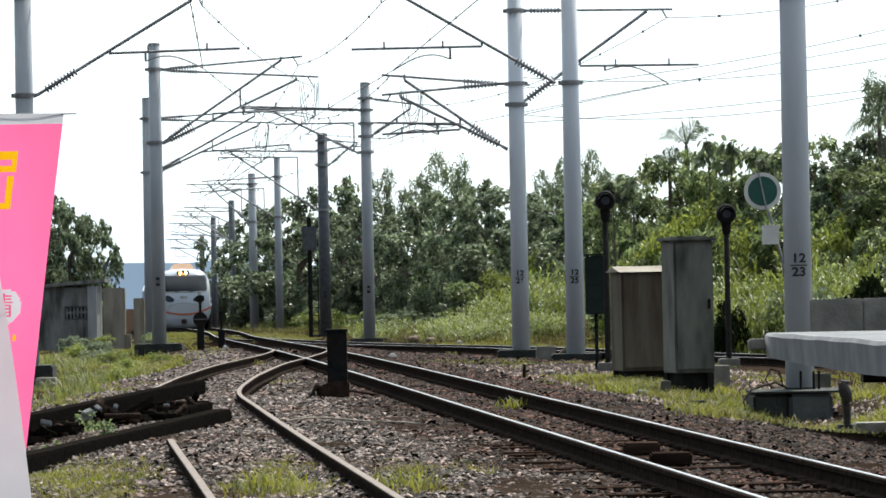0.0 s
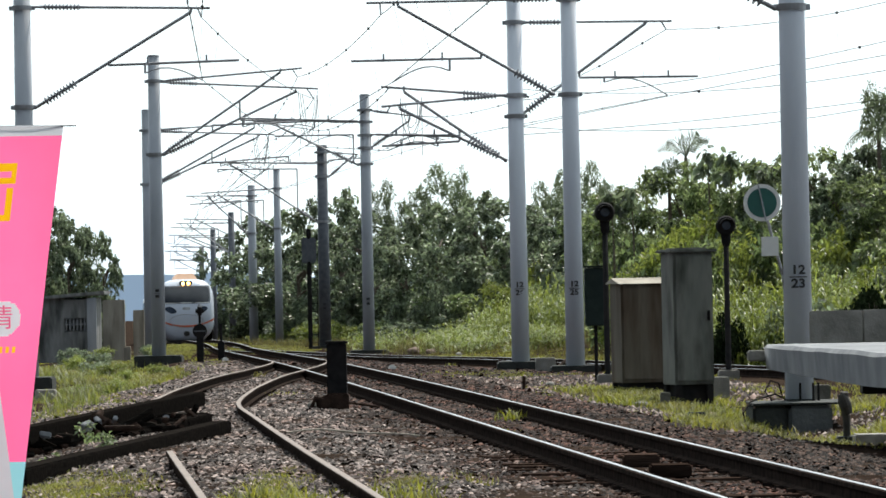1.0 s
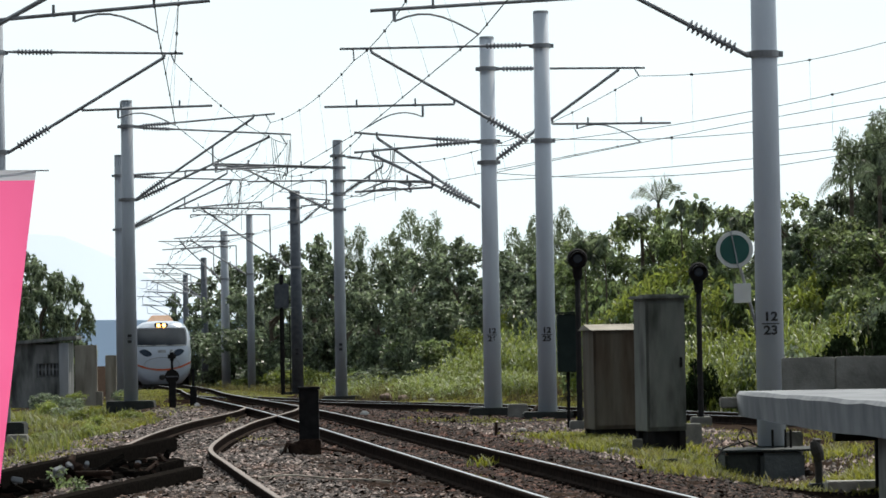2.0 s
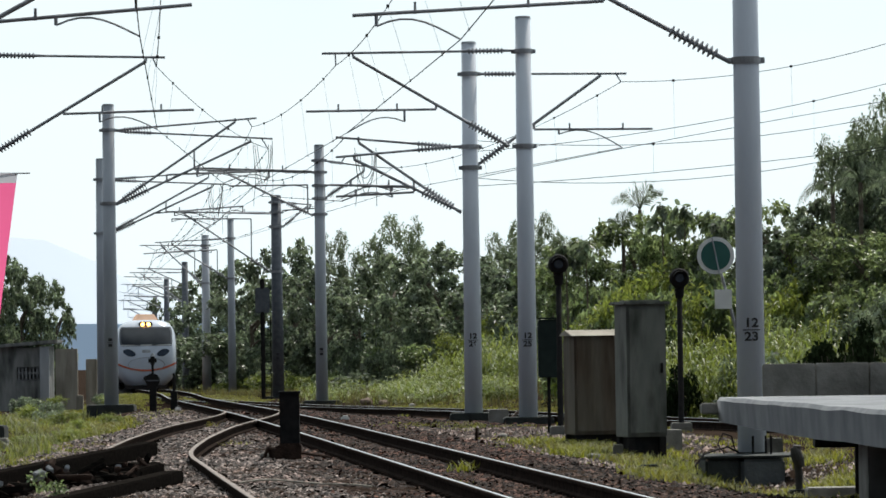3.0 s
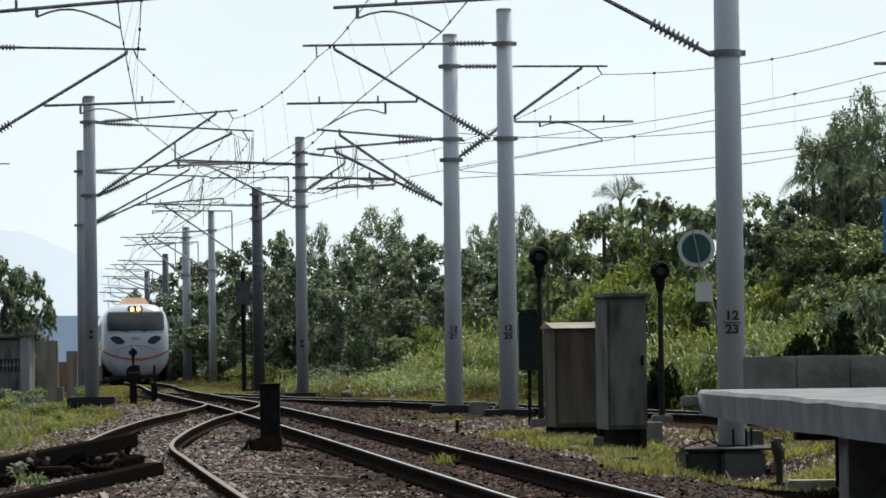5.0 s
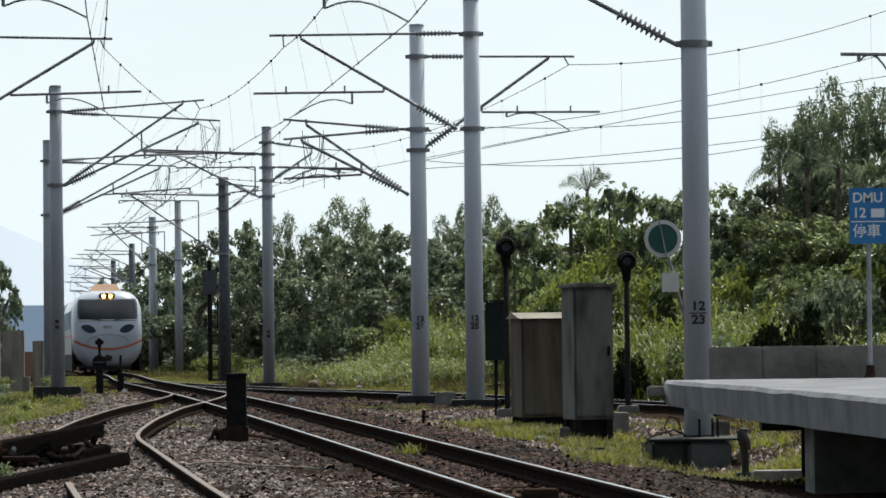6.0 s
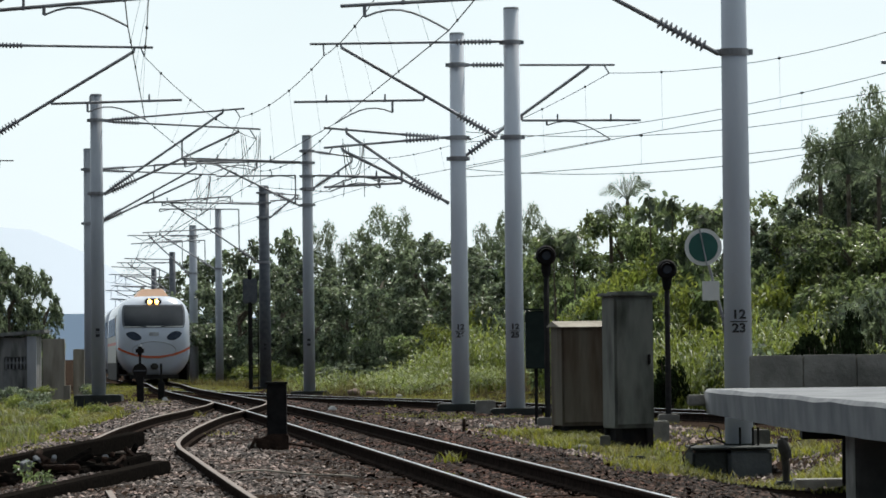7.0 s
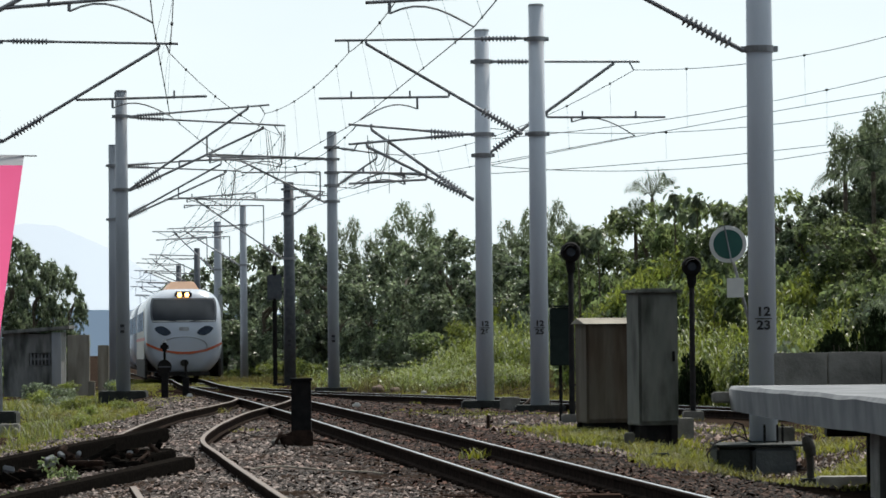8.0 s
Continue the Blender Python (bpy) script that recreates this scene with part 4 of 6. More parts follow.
def pole(x, y, z0, top, r0, label, material=None, bands=(), number=None, foot=None, lean=0.0):
    """A tapered pole on a concrete foot. Bands: heights of steel clamps. Its parts are in world measure."""
    t = empty("catenary_pole", pose(x, y, z0), label, "catenary pole", "catenary poles")
    h = top - z0
    part("shaft", lathe(bmesh.new(), (0, 0, -0.75), (lean * h, 0, h), [(0, r0 * 1.06), (0.5, r0 * 0.97), (1, r0 * 0.86)], 24), material or M_CONC, t, smooth=True)
    part("cap", lathe(bmesh.new(), (lean * h, 0, h), (lean * h, 0, h + 0.04), [(0, r0 * 0.9), (1, r0 * 0.8)], 16), M_STEEL, t)
    for b in bands:
        bm = bmesh.new()
        lathe(bm, (lean * (b - z0), 0, b - z0 - 0.045), (lean * (b - z0), 0, b - z0 + 0.045), [(0, r0 + 0.012), (1, r0 + 0.012)], 20)
        for sx in (-1, 1):
            box(bm, sx * (r0 + 0.035), 0, b - z0, 0.06, 0.06, 0.08, 0.006)
        part("clamp", bm, M_STEEL, t)
    if foot:
        w, d, hh = foot
        bm = boxed(0, 0, -hh / 2 + 0.02, w, d, hh, bevel=0.03)
        part("foundation", bm, M_CONC_DARK, t, "dark mossy concrete foundation block")
    if number:
        zc, size, up, low = number
        rr = r0 * 1.06 + 0.004
        place = pose(0, 0, zc - z0, 90, 0, 0)
        if up:
            lettering("number", up, size, t, place @ pose(0, size * 0.55, 0), M_PRINT, rr, 0.005)
            lettering("number", low, size, t, place @ pose(0, -size * 0.55, 0), M_PRINT, rr, 0.005)
        if up:
            # the same number again on the side that faces the next track
            turned = pose(0, 0, 0, 0, 0, -104) @ place
            lettering("number", up, size, t, turned @ pose(0, size * 0.55, 0), M_PRINT, rr, 0.005)
            lettering("number", low, size, t, turned @ pose(0, -size * 0.55, 0), M_PRINT, rr, 0.005)
        for zz, hh, wd in ([(0.0, 0.014, size * 0.75)] if up else [(0.075, 0.075, size * 0.36), (0.0, 0.012, size * 0.5), (-0.075, 0.075, size * 0.36)]):
            bm = bmesh.new()
            vs = [[bm.verts.new((rr * math.sin(a), -rr * math.cos(a), zc - z0 + zz + sg * hh / 2)) for a in np.linspace(-wd / rr, wd / rr, 9)] for sg in (-1, 1)]
            for k in range(8):
                bm.faces.new((vs[0][k], vs[0][k + 1], vs[1][k + 1], vs[1][k]))
            part("number_bar", bm, M_PRINT, t)
    t["base"] = (x, y, z0)
    return t


ARMS = {}


def cantilever(t, key, top, diag, reg, arm, mess, r=0.026, long_ins=0.9):
    """Bracket arm on a pole: stay tube, strut, registration tube, curved steady arm; places are (x, z) in the world."""
    bx, by, bz = t["base"]
    y = -0.02 if len([c for c in t.children if c.name.startswith("bracket")]) % 2 == 0 else 0.16
    L = lambda p: (p[0] - bx, p[1] - bz)
    top, diag, reg, arm = ([L(p) for p in q] for q in (top, diag, reg, arm))
    bm = bmesh.new()
    V = lambda p: (p[0], y, p[1])
    tube(bm, [V(top[0]), V(top[1])], r)
    tube(bm, [V(diag[0]), V(diag[1])], r * 1.25)
    tube(bm, [V(reg[0]), V(reg[1])], r)
    k = (reg[0][0] - diag[0][0]) / (diag[1][0] - diag[0][0])
    if 0 < k < 1:
        tube(bm, [V(reg[0]), V((reg[0][0], diag[0][1] + k * (diag[1][1] - diag[0][1])))], r * 0.9)
    tube(bm, [V((diag[1][0], diag[1][1])), V((diag[1][0], top[1][1]))], r * 0.9)
    s = (arm[0][0] - reg[0][0]) / (reg[1][0] - reg[0][0])
    drop = reg[0][1] + max(0, min(1, s)) * (reg[1][1] - reg[0][1])
    tube(bm, [V((arm[0][0], drop)), V(arm[0])], r * 0.9)
    d = arm[1][0] - arm[0][0]
    tube(bm, [V((arm[0][0] + d * q, arm[0][1] + (arm[1][1] - arm[0][1]) * q * q + 0.16 * math.sin(math.pi * q) * (1 - q * 0.5))) for q in np.linspace(0, 1, 8)], r * 0.55, 6)
    ex = top[0][0] + (top[1][0] - top[0][0]) * 0.93
    tube(bm, [V((ex, top[1][1])), V((mess[0][0] - bx, mess[0][1] - bz))], r * 0.6, 6)
    for q in (0.3, 0.75):
        px, pz = reg[0][0] + (reg[1][0] - reg[0][0]) * q, reg[0][1] + (reg[1][1] - reg[0][1]) * q
        box(bm, px, y, pz + 0.05, 0.035, 0.05, 0.16)
    br = part("bracket", bm, M_STEEL, t)
    lt, ld = abs(top[1][0] - top[0][0]), math.hypot(diag[1][0] - diag[0][0], diag[1][1] - diag[0][1])
    insulator(br, top[0], top[1], y, 0.12 / lt, min(0.5, (0.12 + long_ins) / lt))
    insulator(br, diag[0], diag[1], y, 0.12 / ld, min(0.5, (0.12 + long_ins) / ld), 0.085)
    ARMS[key] = ((mess[0][0], by + y, mess[0][1]), (arm[1][0] + bx, by + y, arm[1][1] + bz))


GREY = "grey tapered concrete catenary pole with steel brackets"
p23 = pole(4.71, 52.6, -0.26, 9.2, 0.182, "pale grey concrete catenary pole marked 12 over 23", bands=(5.03, 7.0), number=(1.44, 0.165, "12", "23"))
part("foundation", boxed(-0.48, -0.45, -0.37, 0.46, 1.3, 0.8, bevel=0.04), M_CONC_DARK, p23, "dark mossy concrete foundation block")
part("foundation", boxed(0.04, -0.46, -0.38, 0.57, 1.32, 0.8, bevel=0.04), M_CONC_MID, p23, "grey concrete foundation block")
part("base_plate", boxed(-0.09, -0.46, 0.046, 1.24, 1.34, 0.028, bevel=0.006), M_CONC_DARK, p23)
part("footing", boxed(0, 0, -0.25, 0.42, 0.42, 0.66, bevel=0.02), M_CONC_DARK, p23)
for dx in (-0.02, 0.15, 0.22):
    part("stud", tube(bmesh.new(), [(dx, -0.34, 0.05), (dx, -0.34, 0.3 if dx else 0.24)], 0.016, 6), M_BLACK, p23)
part("cable", tube(bmesh.new(), [(-0.2, -0.3, 0.08), (-0.36, -0.4, 0.16), (-0.55, -0.6, 0.12), (-0.72, -0.9, 0.08), (-0.84, -1.1, -0.06), (-0.8, -1.15, -0.22)], 0.012, 6), M_BLACK, p23, "black cable bent over the foundation")
part("cable", tube(bmesh.new(), [(-0.24, -0.2, 0.1), (-0.3, -0.3, 0.3), (-0.42, -0.4, 0.34), (-0.5, -0.5, 0.2), (-0.42, -0.6, 0.08)], 0.01, 6), M_BLACK, p23, "black cable bent over the foundation")
part("lug", boxed(-0.58, -0.9, -0.02, 0.2, 0.3, 0.09, bevel=0.01), M_RUBBLE, p23, "pale broken corner of the foundation")
p25 = pole(2.6, 78.6, -0.19, 7.76, 0.18, "pale grey concrete catenary pole marked 12 over 25", bands=(5.21, 7.1), number=(1.36, 0.15, "12", "25"), foot=(1.0, 0.9, 0.3))
p26 = pole(1.6, 83, -0.17, 7.6, 0.18, "pale grey concrete catenary pole marked 12 over 26", bands=(4.99, 5.43, 6.96), number=(1.37, 0.15, "12", "26"), foot=(1.0, 0.9, 0.3))
pL = pole(-7.5, 104, -0.2, 7.68, 0.18, "grey concrete catenary pole on a dark foundation", M_CONC_GREY, bands=(5.1, 7.03), number=(1.45, 0.15, None, None), foot=(1.25, 1.0, 0.5))
pL2 = pole(-9.63, 130, -0.55, 7.49, 0.2, GREY, M_CONC_GREY, bands=(5.07, 6.84))
pE = pole(-8.2, 78, -0.2, 7.69, 0.19, GREY, M_CONC_GREY, bands=(5.14, 7.1), foot=(1.0, 0.9, 0.8))
p28 = pole(-2.35, 124, -0.45, 7.55, 0.18, GREY, M_CONC_GREY, bands=(5.4, 5.9, 6.3, 6.72, 7.09), number=(1.1, 0.15, None, None), foot=(1.2, 0.9, 0.2))
p30 = pole(-4.5, 150, -0.64, 6.97, 0.22, "dark steel catenary mast", M_DARK_STEEL, bands=(4.1, 5.8, 6.35, 6.73), number=(0.9, 0.14, None, None), foot=(1.1, 0.9, 0.2))
p494 = pole(-7.77, 187, -0.83, 7.24, 0.18, GREY, M_CONC_GREY, bands=(4.5, 6.4))
p448 = pole(-9.6, 200, -0.9, 6.89, 0.22, GREY, M_CONC_GREY, bands=(4.5, 6.4))
p412 = pole(-13.33, 250, -1.34, 6.26, 0.21, GREY, M_CONC_GREY, bands=(4.2, 6.0))
pNL = pole(-6.75, 52, -0.42, 8.0, 0.18, GREY, bands=(4.94, 6.95))
pR = pole(10.4, 50, -0.3, 7.6, 0.18, GREY, bands=(4.08, 5.16))

cantilever(p25, "25", [(2.41, 7.12), (-1.41, 7.11)], [(2.3, 5.21), (-0.79, 7.04)], [(0.85, 5.97), (-1.74, 5.96)], [(0.22, 5.73), (-0.93, 5.52)], [(-1.13, 6.87)])
cantilever(p26, "26R", [(1.71, 6.96), (4.91, 6.93)], [(1.67, 4.99), (4.37, 6.9)], [(2.95, 5.78), (5.44, 5.76)], [(3.47, 5.67), (4.8, 5.37)], [(4.79, 6.75)])
cantilever(p26, "26A", [(1.41, 5.43), (-1.22, 5.68)], [(1.4, 4.05), (-0.74, 5.56)], [(0.41, 4.5), (-1.23, 4.43)], [(-0.05, 4.40), (-1.11, 4.33)], [(-1.13, 5.56)])
cantilever(p26, "26B", [(1.41, 5.45), (-1.22, 5.25)], [(1.4, 4.07), (-0.84, 5.2)], [(0.41, 4.61), (-1.35, 4.67)], [(-0.05, 4.52), (-1.11, 4.42)], [(-1.1, 5.14)])
cantilever(pE, "E", [(-7.97, 7.12), (-4.49, 7.03)], [(-7.95, 5.14), (-4.86, 6.96)], [(-6.51, 5.94), (-3.93, 5.99)], [(-5.79, 5.77), (-4.66, 5.61)], [(-4.66, 6.85)])
cantilever(pL, "LA", [(-7.29, 7.03), (-3.6, 7.3)], [(-7.31, 5.1), (-4.16, 7.21)], [(-5.25, 6.01), (-2.16, 5.88)], [(-5.18, 5.78), (-3.69, 5.5)], [(-3.72, 7.07)])
cantilever(pL, "LB", [(-7.29, 7.01), (-3.19, 6.76)], [(-7.31, 5.08), (-3.78, 6.69)], [(-5.99, 5.85), (-3.2, 5.91)], [(-3.3, 5.72), (-4.5, 5.6)], [(-3.31, 6.5)])
cantilever(pL2, "L2A", [(-9.4, 6.84), (-5.45, 7.07)], [(-9.4, 5.07), (-6.1, 6.86)], [(-7.51, 5.76), (-4.07, 5.64)], [(-7.23, 5.61), (-5.84, 5.4)], [(-5.82, 6.89)])
cantilever(pL2, "L2B", [(-9.4, 6.82), (-5.45, 6.63)], [(-9.4, 5.05), (-6.01, 6.55)], [(-7.97, 5.71), (-5.0, 5.91)], [(-5.0, 5.7), (-5.84, 5.42)], [(-5.64, 6.42)])
cantilever(p23, "23", [(4.53, 7.0), (0.2, 6.98)], [(4.5, 5.01), (1.06, 6.88)], [(2.82, 5.85), (-0.53, 5.7)], [(-0.21, 5.55), (0.91, 5.36)], [(0.5, 6.75)])
cantilever(pNL, "NL", [(-6.55, 6.95), (-2.52, 6.9)], [(-6.55, 4.95), (-2.96, 6.86)], [(-5.57, 5.6), (-2.63, 5.82)], [(-4.42, 5.57), (-3.32, 5.41)], [(-3.0, 6.7)])
cantilever(p28, "28L", [(-2.5, 6.72), (-6.26, 6.85)], [(-2.56, 5.36), (-5.2, 6.7)], [(-2.72, 6.33), (-5.2, 6.33)], [(-2.73, 6.23), (-4.23, 6.0)], [(-4.14, 6.53)], 0.026)
cantilever(p28, "28R", [(-2.22, 7.09), (-0.94, 6.9)], [(-2.23, 5.88), (-0.94, 6.75)], [(-2.19, 6.33), (0.47, 6.21)], [(-1.66, 6.23), (0.11, 6.12)], [(-0.06, 6.83)], 0.026)
cantilever(p30, "30L", [(-4.7, 6.33), (-8.66, 6.42)], [(-4.72, 4.08), (-8.02, 6.37)], [(-5.45, 6.12), (-8.45, 6.16)], [(-8.45, 6.05), (-6.95, 5.9)], [(-7.8, 6.2)], 0.026)
cantilever(p30, "30R", [(-4.26, 6.73), (-3.13, 6.63)], [(-4.27, 5.79), (-3.3, 6.59)], [(-4.27, 6.43), (-2.87, 6.5)], [(-4.16, 6.38), (-3.09, 6.2)], [(-3.19, 6.55)], 0.026)
cantilever(p494, "494", [(-7.95, 6.38), (-11.35, 6.24)], [(-7.98, 4.51), (-10.55, 6.15)], [(-8.41, 5.86), (-11.09, 5.75)], [(-8.68, 5.73), (-10.56, 5.48)], [(-10.82, 5.88)], 0.028)
cantilever(p448, "448", [(-9.8, 6.41), (-12.91, 6.45)], [(-9.82, 4.47), (-11.85, 6.43)], [(-10.14, 6.18), (-12.72, 6.02)], [(-10.43, 6.04), (-12.15, 5.78)], [(-12.14, 6.21)], 0.028)
cantilever(p412, "412", [(-13.55, 5.98), (-16.8, 6.02)], [(-13.57, 4.19), (-16.09, 5.94)], [(-14.13, 5.63), (-17.16, 5.77)], [(-14.13, 5.27), (-16.28, 5.08)], [(-16.27, 5.66)], 0.03)
cantilever(pR, "R", [(10.2, 5.16), (7.0, 5.16)], [(10.2, 4.08), (7.2, 5.12)], [(8.9, 4.66), (6.34, 4.7)], [(6.57, 4.6), (7.0, 4.38)], [(7.05, 5.06)])


def span(bm, a, b, sag, r):
    a, b = Vector(a), Vector(b)
    n = 2 if not sag else 14
    tube(bm, [a.lerp(b, k / n) - Vector((0, 0, 4 * sag * (k / n) * (1 - k / n))) for k in range(n + 1)], r, 5)


def overhead_wire(keys, label, sag=0.75, r=0.0085):
    """Messenger and contact wire over a row of brackets, with droppers and clips between them."""
    t = empty("overhead_wire", Matrix(), label, "overhead wire", "overhead wires")
    for a, b in zip(keys, keys[1:]):
        (m0, c0), (m1, c1) = (ARMS[k] if isinstance(k, str) else k for k in (a, b))
        L = (Vector(m1) - Vector(m0)).length
        sg = 0.62 * min(sag, 0.0004 * L * L + 0.1)
        ms, ct = bmesh.new(), bmesh.new()
        span(ms, m0, m1, sg, r)
        span(ct, c0, c1, 0, r)
        part("messenger_wire", ms, M_WIRE, t)
        part("contact_wire", ct, M_WIRE, t)
        for s in np.arange(3.0 / L, 0.98, 6.0 / L):
            p = Vector(m0).lerp(Vector(m1), s) - Vector((0, 0, 4 * sg * s * (1 - s)))
            e = Vector(c0).lerp(Vector(c1), s)
            dr = bmesh.new()
            tube(dr, [p, e], 0.003, 4)
            box(dr, p.x, p.y, p.z, 0.045, 0.06, 0.05)
            box(dr, e.x, e.y, e.z, 0.025, 0.05, 0.04)
            part("dropper", dr, M_WIRE, t)


far = ((-21.0, 300, 5.6), (-21.0, 300, 4.6))
overhead_wire([((-1.2, 14, 6.9), (-1.2, 14, 5.5)), "NL", "E", "LB", "L2B", "448", "412", far], "thin dark messenger and contact wires over the siding")
overhead_wire([((2.9, 12, 6.9), (2.9, 12, 5.4)), "23", "25", "LA", "L2A", "494", "412"], "thin dark messenger and contact wires over the main line", 0.95)
overhead_wire(["26R", "28R", "30R", "494"], "thin dark messenger and contact wires over the second line", 0.6)
overhead_wire(["26A", "28L", "30L", "448"], "thin dark crossover wires between the lines", 0.5)
# far masts down the line, with their bracket arms
for y, x, top, ends in ((225, -11.98, 6.09, ((-14.69, 5.69), (-15.03, 4.67))), (255, -14.77, 5.65, ((-17.65, 5.27), (-17.52, 4.54))), (290, -17.65, 5.02, ((-20.35, 4.66), (-20.03, 3.99)))):
    far_pole = pole(x, y, gz(x, y), top, 0.2, "distant dark catenary mast beside the trees", M_DARK_STEEL)
    for xe, ze in ends:
        bm = bmesh.new()
        tube(bm, [(0, 0, ze - gz(x, y)), (xe - x, 0, ze - gz(x, y) + 0.1)], 0.035, 6)
        tube(bm, [(0, 0, ze - gz(x, y) - 0.9), (0.75 * (xe - x), 0, ze - gz(x, y) + 0.05)], 0.035, 6)
        tube(bm, [(xe - x + 0.4, 0, ze - gz(x, y) + 0.1), (xe - x + 0.4, 0, ze - gz(x, y) - 0.5), (xe - x + 1.4, 0, ze - gz(x, y) - 0.55)], 0.025, 6)
        part("bracket", bm, M_STEEL, far_pole)
# wires over the second line: each a shallow curve through three places (x, z)
def sagging(pts, x):
    (xa, za), (xb, zb), (xc, zc) = pts
    return za * (x - xb) * (x - xc) / ((xa - xb) * (xa - xc)) + zb * (x - xa) * (x - xc) / ((xb - xa) * (xb - xc)) + zc * (x - xa) * (x - xb) / ((xc - xa) * (xc - xb))


SECOND = [((4.5, 5.59), (7.13, 5.975), (10.74, 6.73)), ((4.5, 5.30), (7.13, 5.76), (11.28, 6.42)), ((4.5, 5.43), (7.12, 5.535), (11.28, 6.165)),
          ((4.5, 4.77), (7.12, 4.98), (11.27, 5.43)), ((4.5, 4.64), (7.11, 4.77), (11.27, 5.5)), ((4.86, 6.77), (7.14, 6.874), (10.41, 7.5))]
for k, pts in enumerate(SECOND):
    bm = bmesh.new()
    tube(bm, [(x, 83.06 + 0.03 * k, sagging(pts, x)) for x in np.linspace(4.8 if k == 5 else 1.55, 17, 28)], 0.0075, 5)
    tagged(mesh_ob("feeder_wire", bm, M_WIRE), "thin dark wire sagging over the second line", "wire", "feeder wires")
for x, a, b in ((5.91, 5, 1), (8.85, 0, 3), (8.4, 5, 1), (5.46, 2, 3), (11.2, 5, 1)):
    za, zb = sagging(SECOND[a], x), sagging(SECOND[b], x)
    bm = bmesh.new()
    tube(bm, [(x, 83.06 + 0.03 * a, za), (x, 83.06 + 0.03 * b, zb)], 0.003, 4)
    box(bm, x, 83.06 + 0.03 * a, za, 0.05, 0.06, 0.05)
    tagged(mesh_ob("dropper", bm, M_WIRE), "thin dropper with a clip between two wires", "wire", "droppers")
# looped jumper cables near the far brackets
for x, y, z, w, h in ((-3.45, 104, 6.6, 0.32, 1.3), (-5.9, 130, 6.5, 0.3, 1.2), (-0.6, 83.3, 5.35, 0.28, 0.9)):
    bm = bmesh.new()
    for k in range(3):
        pts = [(x + w * (0.5 - s) * (1 + 0.2 * k) + 0.03 * math.sin(9 * s + k), y + 0.05 * k, z - h * (0.6 + 0.2 * k) * math.sin(math.pi * s) ** 0.6) for s in np.linspace(0, 1, 14)]
        tube(bm, pts, 0.008, 5)
    for s in (-1, 1):
        tube(bm, [(x + s * w * 0.8, y, z + 0.1), (x + s * w * 0.7 + 0.03, y, z - h * 0.7), (x + s * w * 0.8, y, z - h * 1.25)], 0.007, 5)
    tagged(mesh_ob("jumper_cable", bm, M_WIRE), "loose looped jumper cable hanging from the brackets", "cable", "jumper cables")


# ---- train ----
def nose_y(x, z):
    """How far the nose lies back at x, z of its front view."""
    back = 0.05 * (abs(x) / 1.45) ** 2 + 0.35 * (abs(x) / 1.45) ** 5
    up = max(0.0, z - 1.5)
    return back + 0.12 * up ** 1.2 + 0.17 * up ** 2.2 + 0.25 * max(0.0, 0.9 - z) ** 1.5


def outline(a):
    """Front outline of the body: a rounded box, narrower at the roof and the skirt."""
    c, s = math.cos(a), math.sin(a)
    k = (abs(c) ** 4.2 + abs(s) ** 4.2) ** (-1 / 4.2)
    x, z = 1.45 * c * k, 1.78 + 1.66 * s * k
    return x * (1 - 0.045 * max(0, z - 2.4) ** 2 - 0.26 * max(0, 1.2 - z) ** 2), z


def patch(bm, shape, lift=0.012, rows=8, cols=20):
    """A piece that lies on the nose: shape(u, v) gives x, z for u, v in 0..1."""
    g = [[bm.verts.new((x, nose_y(x, z) - lift, z)) for x, z in (shape(c / cols, r / rows) for c in range(cols + 1))] for r in range(rows + 1)]
    for r in range(rows):
        for c in range(cols):
            bm.faces.new((g[r][c], g[r][c + 1], g[r + 1][c + 1], g[r + 1][c]))
    return bm


